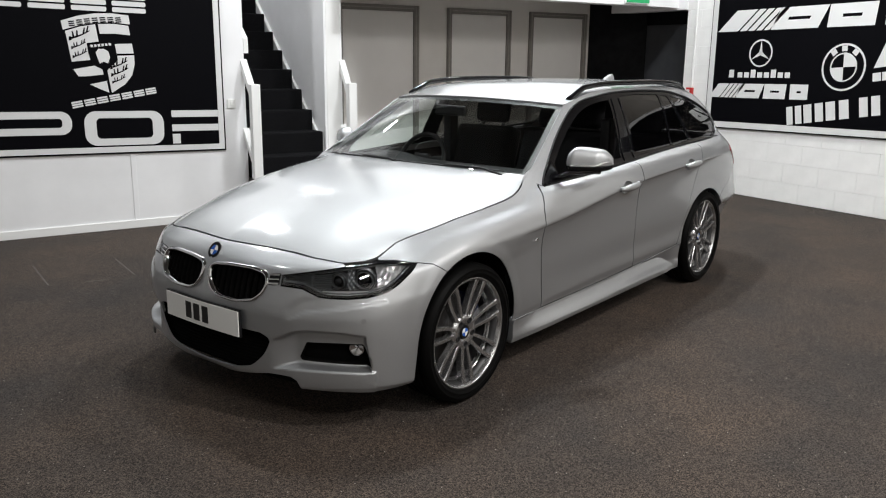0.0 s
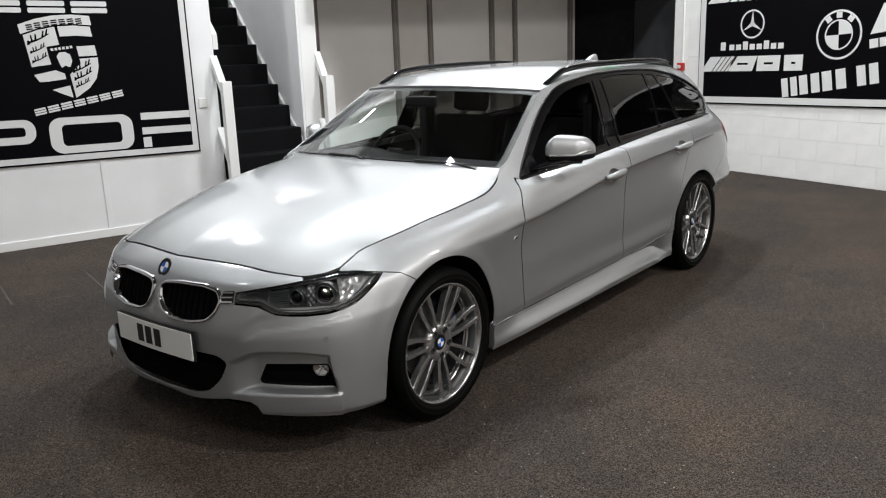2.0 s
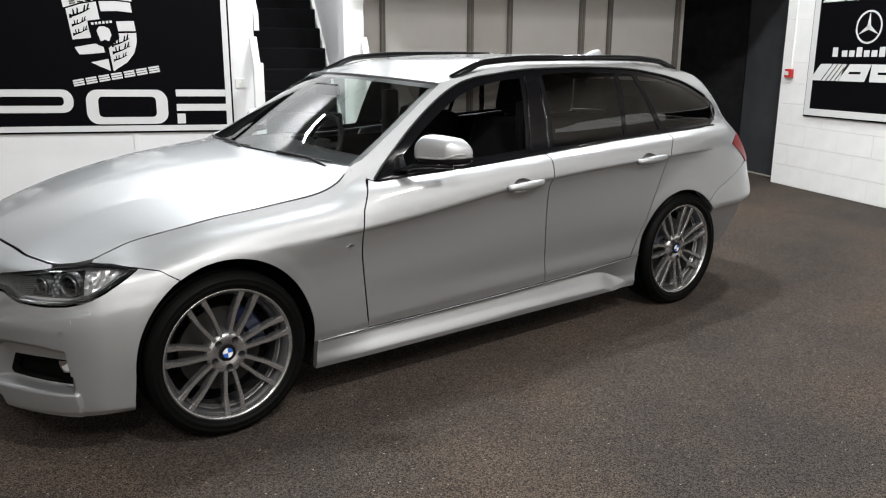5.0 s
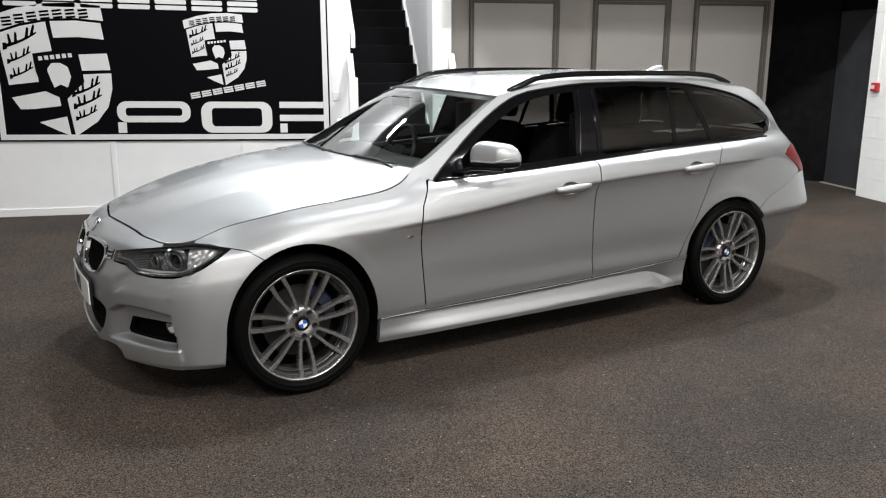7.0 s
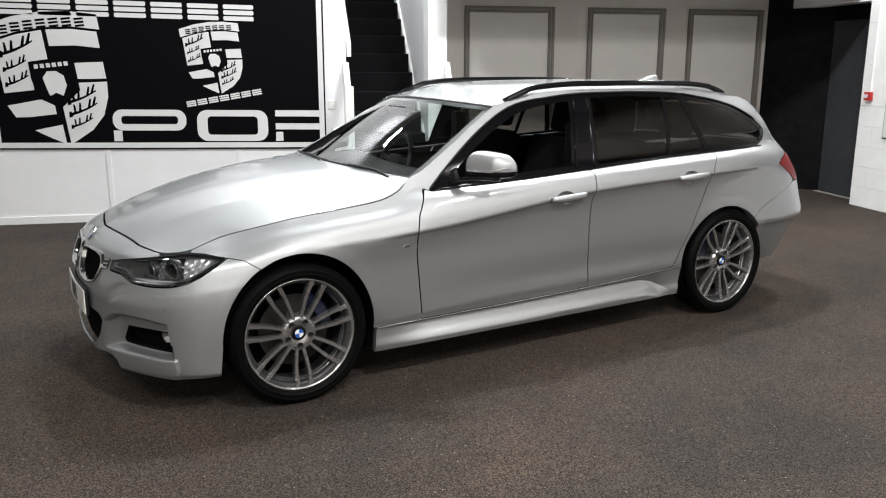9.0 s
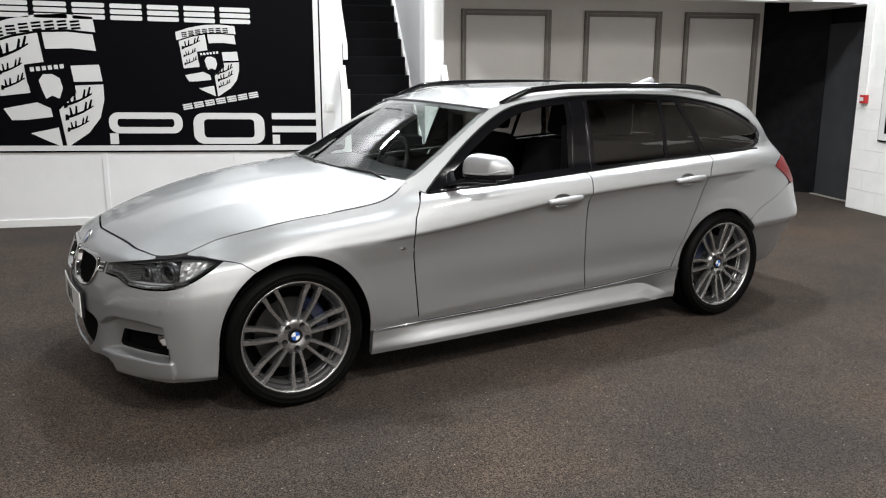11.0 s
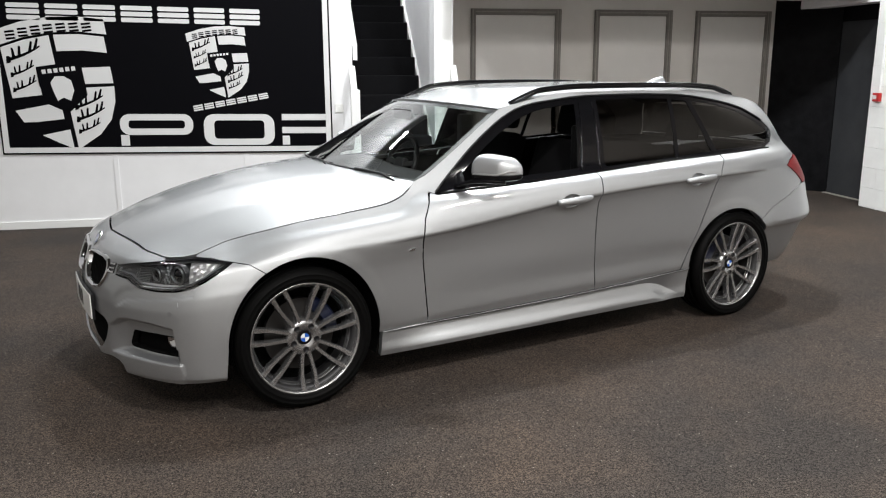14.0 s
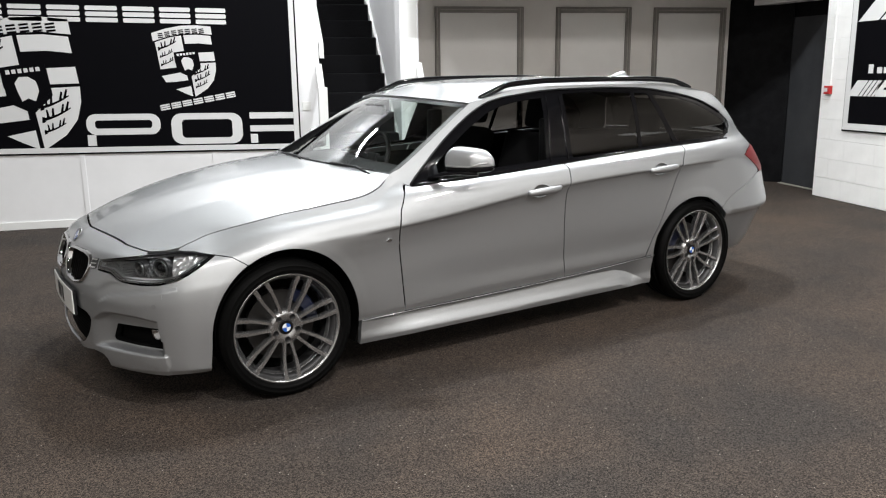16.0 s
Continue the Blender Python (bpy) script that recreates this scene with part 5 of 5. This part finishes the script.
# mirrors
def mirror(g):
    c = Vector((.905 + WIDER, 1.025, 1.052))
    def power(v, e):
        return math.copysign(abs(v) ** e, v)
    def shell_at(u, v, high, low, grow=1.0):
        a, k = 2 * math.pi * u, min(1, math.sin(math.pi * min(1, max(0, v))) * 1.5) ** .36
        ca, sa = power(math.cos(a), .62), power(math.sin(a), .62)
        y = -(.080 if ca > 0 else .034) * k * ca * grow + .13 * (v - .5)
        z = (high * (1 - .30 * v**2.2) if sa > 0 else low) * k * sa
        return Vector((g * (c.x - .108 + .200 * v), c.y + y, c.z - .022 + z))
    housing = lambda u, v: shell_at(u, v, .094, .012)
    shell = part("door_mirror", sheet(housing, steps(0, 1, 44), steps(0, 1, 28)), PAINT, car, "silver door mirror with black foot", smooth=True)
    part("mirror_under", sheet(lambda u, v: shell_at(u, v, .006, .030, 1.0) - Vector((0, 0, .009)), steps(0, 1, 36), steps(0, 1, 20)), GLOSS_BLACK, shell, "black underside", smooth=True)
    part("mirror_foot", tube([(g * .79, .84, .958), (g * .85, .915, .985), (g * .90, .965, .994), (g * .965, 1.04, .994)], lambda t: .020 + .024 * t, 12, .42), GLOSS_BLACK, shell, smooth=True)
    line = [housing(u, .0 + v) for u, v in ((.0, .2), (.0, .5), (.0, .75), (.03, .92), (.08, .98))]
    line = [Vector((p.x, p.y - .002, p.z - .004)) for p in line]
    part("indicator", tube(line, .006, 8, .8), LAMP_SILVER, shell, "clear slim indicator", smooth=True)
    part("mirror_glass", sheet(lambda u, v: Vector((g * (c.x - .075 + .100 * u), c.y + .030 + .13 * (.5 * u - .33), c.z - .018 + .06 * v)), steps(0, 1, 6), steps(0, 1, 6)), CHROME, shell)
    panel("mirror_triangle", rounded([(2.13, .945), (2.30, 1.05), (2.30, .955)], .01), GLOSS_BLACK, shell, out=.004, mirror=g < 0)


mirror(1)
mirror(-1)

# door handles, side badge
for doors, (s0, z0) in zip((front_doors, rear_doors), HANDLES):
    for door, g in zip(doors, (1, -1)):
        line = [skin(s0 - .115 + .23 * t, z0 - .006 + .012 * t, .001 + .021 * math.sin(math.pi * min(1, max(0, t))) ** .45) for t in steps(0, 1, 16)]
        part("door_handle", tube([(g * p.x, p.y, p.z) for p in line], lambda t: .0125 + .0065 * math.sin(math.pi * t), 14, 1.1), PAINT, door, smooth=True)
        def bowl(u, v):
            s, z = s0 - .015 + .0625 * u * math.cos(v), z0 - .004 + .0375 * u * math.sin(v)
            p = skin(s, z, -.028 * (1 - u**3) - .0005)
            return Vector((g * p.x, p.y, p.z))
        part("handle_bowl", sheet(bowl, steps(.01, 1, 8), steps(0, 2 * math.pi, 28)), PAINT, door, smooth=True)
for g in (1, -1):
    bm = prism([(-.018, -.005), (-.003, .006), (.018, .007), (.013, -.005)], lambda a, b, h: Vector((g * skin(A + .545 + a, .690 + b, .001 + h).x, skin(A + .545 + a, .69 + b, 0).y, .690 + b)), .004)
    part("side_badge", bm, CHROME, car)

# inner shell, floor pan, wheel houses
for g in (1, -1):
    bm = sheet(lambda u, v: Vector((g * skin(u, v, -.035).x, skin(u, v, -.035).y, v)), steps(2.06, 3.72, 30), steps(.24, .92, 12))
    part("inner_shell", bm, DARK, car, smooth=True)
    bm = sheet(lambda u, v: Vector((g * skin(u, v, -.035).x, skin(u, v, -.035).y, v)), steps(3.8, 5.0, 16), steps(.66, 1.0, 8))
    part("inner_shell", bm, DARK, car, smooth=True)
    for c in (FA, RA):
        yc = c[0] - A
        bm = sheet(lambda u, v: Vector((g * (.50 + (.355) * v), yc + (c[2] + .012) * math.cos(u), .328 + (c[3] + .012) * math.sin(u))), steps(-.36, math.pi + .36, 30), steps(0, 1, 4))
        part("wheel_house", bm, DARK, car, smooth=True)
        part("wheel_house_back", sheet(lambda u, v: Vector((g * .5, yc - .36 + .72 * u, .2 + .5 * v)), [0, 1], [0, 1]), DARK, car)
part("floor_pan", box((-.70, -.55, .20), (.70, 3.1, .26), .01), DARK, car)
part("bulkhead", box((-.66, .45, .26), (.66, .56, .84), .01), DARK, car)

# cabin
part("dashboard", closed_sheet(lambda u, v: Vector(((2 * u - 1) * (.62 + .08 * v), .66 + .38 * v, .945 + .04 * math.sin(math.pi * v) - (.22 * max(0, v - .75) * 4 if v > .75 else 0) + (.035 * math.exp(-((u - .24) / .12) ** 2) * math.sin(math.pi * min(1, v * 1.1))))), steps(0, 1, 30), steps(0, 1, 16), .02), DASH, car, "black dashboard", smooth=False)
wheel_m = pose(-.36, 1.13, .93, 66, 0, 0)
bm = bmesh.new()
ringpts = [wheel_m @ Vector((.18 * math.cos(t), .18 * math.sin(t), 0)) for t in steps(0, 2 * math.pi, 40)]
sw = part("steering_wheel", tube(ringpts, .015, 10, cap=False), TRIM, car, "black steering wheel", smooth=True)
bm = box((-.06, -.05, -.02), (.06, .05, .02), .015)
bmesh.ops.transform(bm, matrix=wheel_m, verts=bm.verts)
part("wheel_boss", bm, TRIM, sw)
for t in (10, 170, 270):
    bm = box((.04, -.016, -.008), (.172, .016, .008), .004)
    bmesh.ops.transform(bm, matrix=wheel_m @ Matrix.Rotation(radians(t), 4, "Z"), verts=bm.verts)
    part("wheel_spoke", bm, TRIM, sw)
def cushion(lo, hi, m, name, parent, r=.05):
    bm = box(lo, hi, r)
    bmesh.ops.transform(bm, matrix=m, verts=bm.verts)
    return part(name, bm, FABRIC, parent, smooth=True)
for x in (-.37, .37):
    base = cushion((-.26, -.27, -.07), (.26, .27, .07), pose(x, 1.45, .50, 6), "front_seat", car)
    cushion((-.25, -.06, 0), (.25, .07, .62), pose(x, 1.72, .52, -17), "seat_back", base)
    cushion((-.13, -.045, 0), (.13, .045, .19), pose(x, 1.93, 1.135, -12), "headrest", base, .04)
bench = cushion((-.62, -.25, -.07), (.62, .25, .07), pose(0, 2.35, .52), "rear_seat", car)
cushion((-.62, -.06, 0), (.62, .07, .55), pose(0, 2.60, .52, -20), "seat_back", bench)
for x in (-.4, .4):
    cushion((-.12, -.04, 0), (.12, .04, .15), pose(x, 2.80, 1.05, -15), "headrest", bench, .035)
part("rear_view_mirror", box((-.11, .96, 1.245), (.11, .985, 1.305), .012), TRIM, car)
part("boot_cover", box((-.6, 2.85, .98), (.6, 3.55, 1.0), .004), DASH, car)
for x in (-.66, .66):
    part("belt_pillar", box((min(x, x * .9), 1.73, .6), (max(x, x * .9), 1.83, 1.22), .02), TRIM, car)

# ---- wheels ----
def lofted(sections):
    """A bar through closed sections of equally many points."""
    bm = bmesh.new()
    rows = [[bm.verts.new(p) for p in s] for s in sections]
    n = len(rows[0])
    for a, b in zip(rows, rows[1:]):
        for i in range(n):
            bm.faces.new((a[i], a[(i + 1) % n], b[(i + 1) % n], b[i]))
    bm.faces.new(rows[0][::-1])
    bm.faces.new(rows[-1])
    bmesh.ops.recalc_face_normals(bm, faces=bm.faces)
    return bm


def make_wheel():
    """A wheel at the origin, its face towards +x: rim, tyre, seven pairs of spokes, bolts and cap."""
    R = .2665
    rim = part("wheel", lathe([(-.10, .262), (-.09, .245), (-.02, .225), (.05, .238), (.078, .243), (.078, .252), (-.09, .256), (-.10, .262)], 96), ALLOY_DARK, None, "alloy wheel with seven pairs of grey spokes", smooth=True)
    part("rim_lip", lathe([(.074, .247), (.088, .2515), (.095, .2545), (.099, .258), (.101, .2625), (.099, R), (.092, R), (.086, .260), (.074, .256), (.074, .247)], 96), ALLOY, rim, "bright machined rim lip", smooth=True)
    part("rim_step", lathe([(.028, .226), (.034, .2305), (.04, .230), (.046, .236)], 96), ALLOY, rim, smooth=True)
    T = .3325
    tyre_line = [(-.098, .262), (-.112, .285), (-.113, .305), (-.104, .322), (-.09, .329)]
    for x in (-.055, -.018, .018, .055):
        tyre_line += [(x - .006, T), (x - .005, T - .007), (x + .005, T - .007), (x + .006, T)]
    tyre_line += [(.09, .329), (.104, .322), (.1125, .309), (.1145, .307), (.1145, .304), (.1135, .302), (.1135, .289), (.1145, .287), (.113, .283), (.108, .276), (.106, .2735), (.1065, .271), (.099, .2655), (.097, .262)]
    part("tyre", lathe(tyre_line, 96), RUBBER, rim, "black low-profile tyre", smooth=True)
    def spoke(sgn):
        rows = []
        for t in steps(0, 1, 8):
            r = .066 + (.255 - .066) * t
            ang = sgn * radians(14.5 - 8.6 * t + 5.2 * t * t - 3.8 * math.sin(math.pi * t) * .5)
            off = sgn * (.0135 + .0165 * min(1, 1.7 * t) ** .85 + .002 * t)
            w = .0096 - .0014 * math.sin(math.pi * t) + .0036 * t * t
            x0 = .072 + .020 * t**1.4
            cs, c = [], off
            for a, b in ((-w, -.034), (-w, -.005), (-w * .72, 0), (w * .72, 0), (w, -.005), (w, -.034)):
                cs.append(Vector((x0 + b, c + a, r)))
            rows.append(cs)
        return lofted(rows)
    base = {}
    for i in range(7):
        for sgn in (1, -1):
            if sgn not in base:
                ob = part("spoke", spoke(sgn), ALLOY, rim)
                base[sgn] = ob.data
            else:
                ob = new("spoke", base[sgn])
                ob.parent = rim
            ob.rotation_euler = (2 * math.pi * i / 7 + math.pi, 0, 0)
    part("hub", lathe([(.0, .0), (.066, .0), (.066, .034), (.070, .040), (.074, .062), (.071, .082), (.04, .086), (.0, .084)], 56), ALLOY, rim, smooth=True)
    roundel_m = pose(.066, 0, 0) @ Matrix.Rotation(radians(90), 4, "Y") @ Matrix.Rotation(radians(90), 4, "Z")
    for name, r, h, material in (("cap_ring", .033, .006, GLOSS_BLACK), ("cap_white", .0205, .0068, WHITE_BADGE)):
        part(name, prism(disc(0, 0, r, 28), lambda a, b, z: roundel_m @ Vector((a, b, z)), h), material, rim)
    for q in (0, 180):
        part("cap_quarter", prism([(0, 0)] + disc(0, 0, .0205, 8, q, q + 90), lambda a, b, z: roundel_m @ Vector((a, b, z)), .0074), BLUE, rim)
    for i in range(5):
        a = 2 * math.pi * i / 5 - math.pi / 2
        bm = lathe([(.0752, 0), (.0752, .0118), (.0765, .0124), (.0765, .0135), (.06, .0138)], 20)
        bmesh.ops.translate(bm, verts=bm.verts, vec=(0, .0585 * math.cos(a), .0585 * math.sin(a)))
        part("bolt", bm, TRIM, rim, smooth=True)
    part("brake_disc", lathe([(.0, .075), (.0, .170), (-.03, .170), (-.03, .075)], 64), STEEL, rim, smooth=False)
    part("barrel_back", lathe([(-.06, .02), (-.06, .24)], 48), DARK, rim)
    return rim


first = make_wheel()
first.parent = car
first.matrix_basis = pose(.795, 0, .3325, 3, 0, 0)
for x, y, turn in ((.795, 2.81, 0), (-.795, 0, 180), (-.795, 2.81, 180)):
    copy_thing(first, pose(x, y, .3325, 0 if turn else 9, 0, turn))
for x, y, d in ((.795, 0, 1), (.795, 2.81, -1)):
    bm = bmesh.new()
    cal = [(.015, .115), (.03, .125), (.034, .175), (.015, .185), (-.05, .185), (-.05, .115)]
    rows = []
    for a in steps(-32, 32, 10):
        t = radians(a + 35)
        rows.append([Vector((x + p, y + d * q * math.cos(t), .3325 + q * math.sin(t))) for p, q in cal])
    part("brake_caliper", lofted(rows), CALIPER, car, "blue brake caliper")
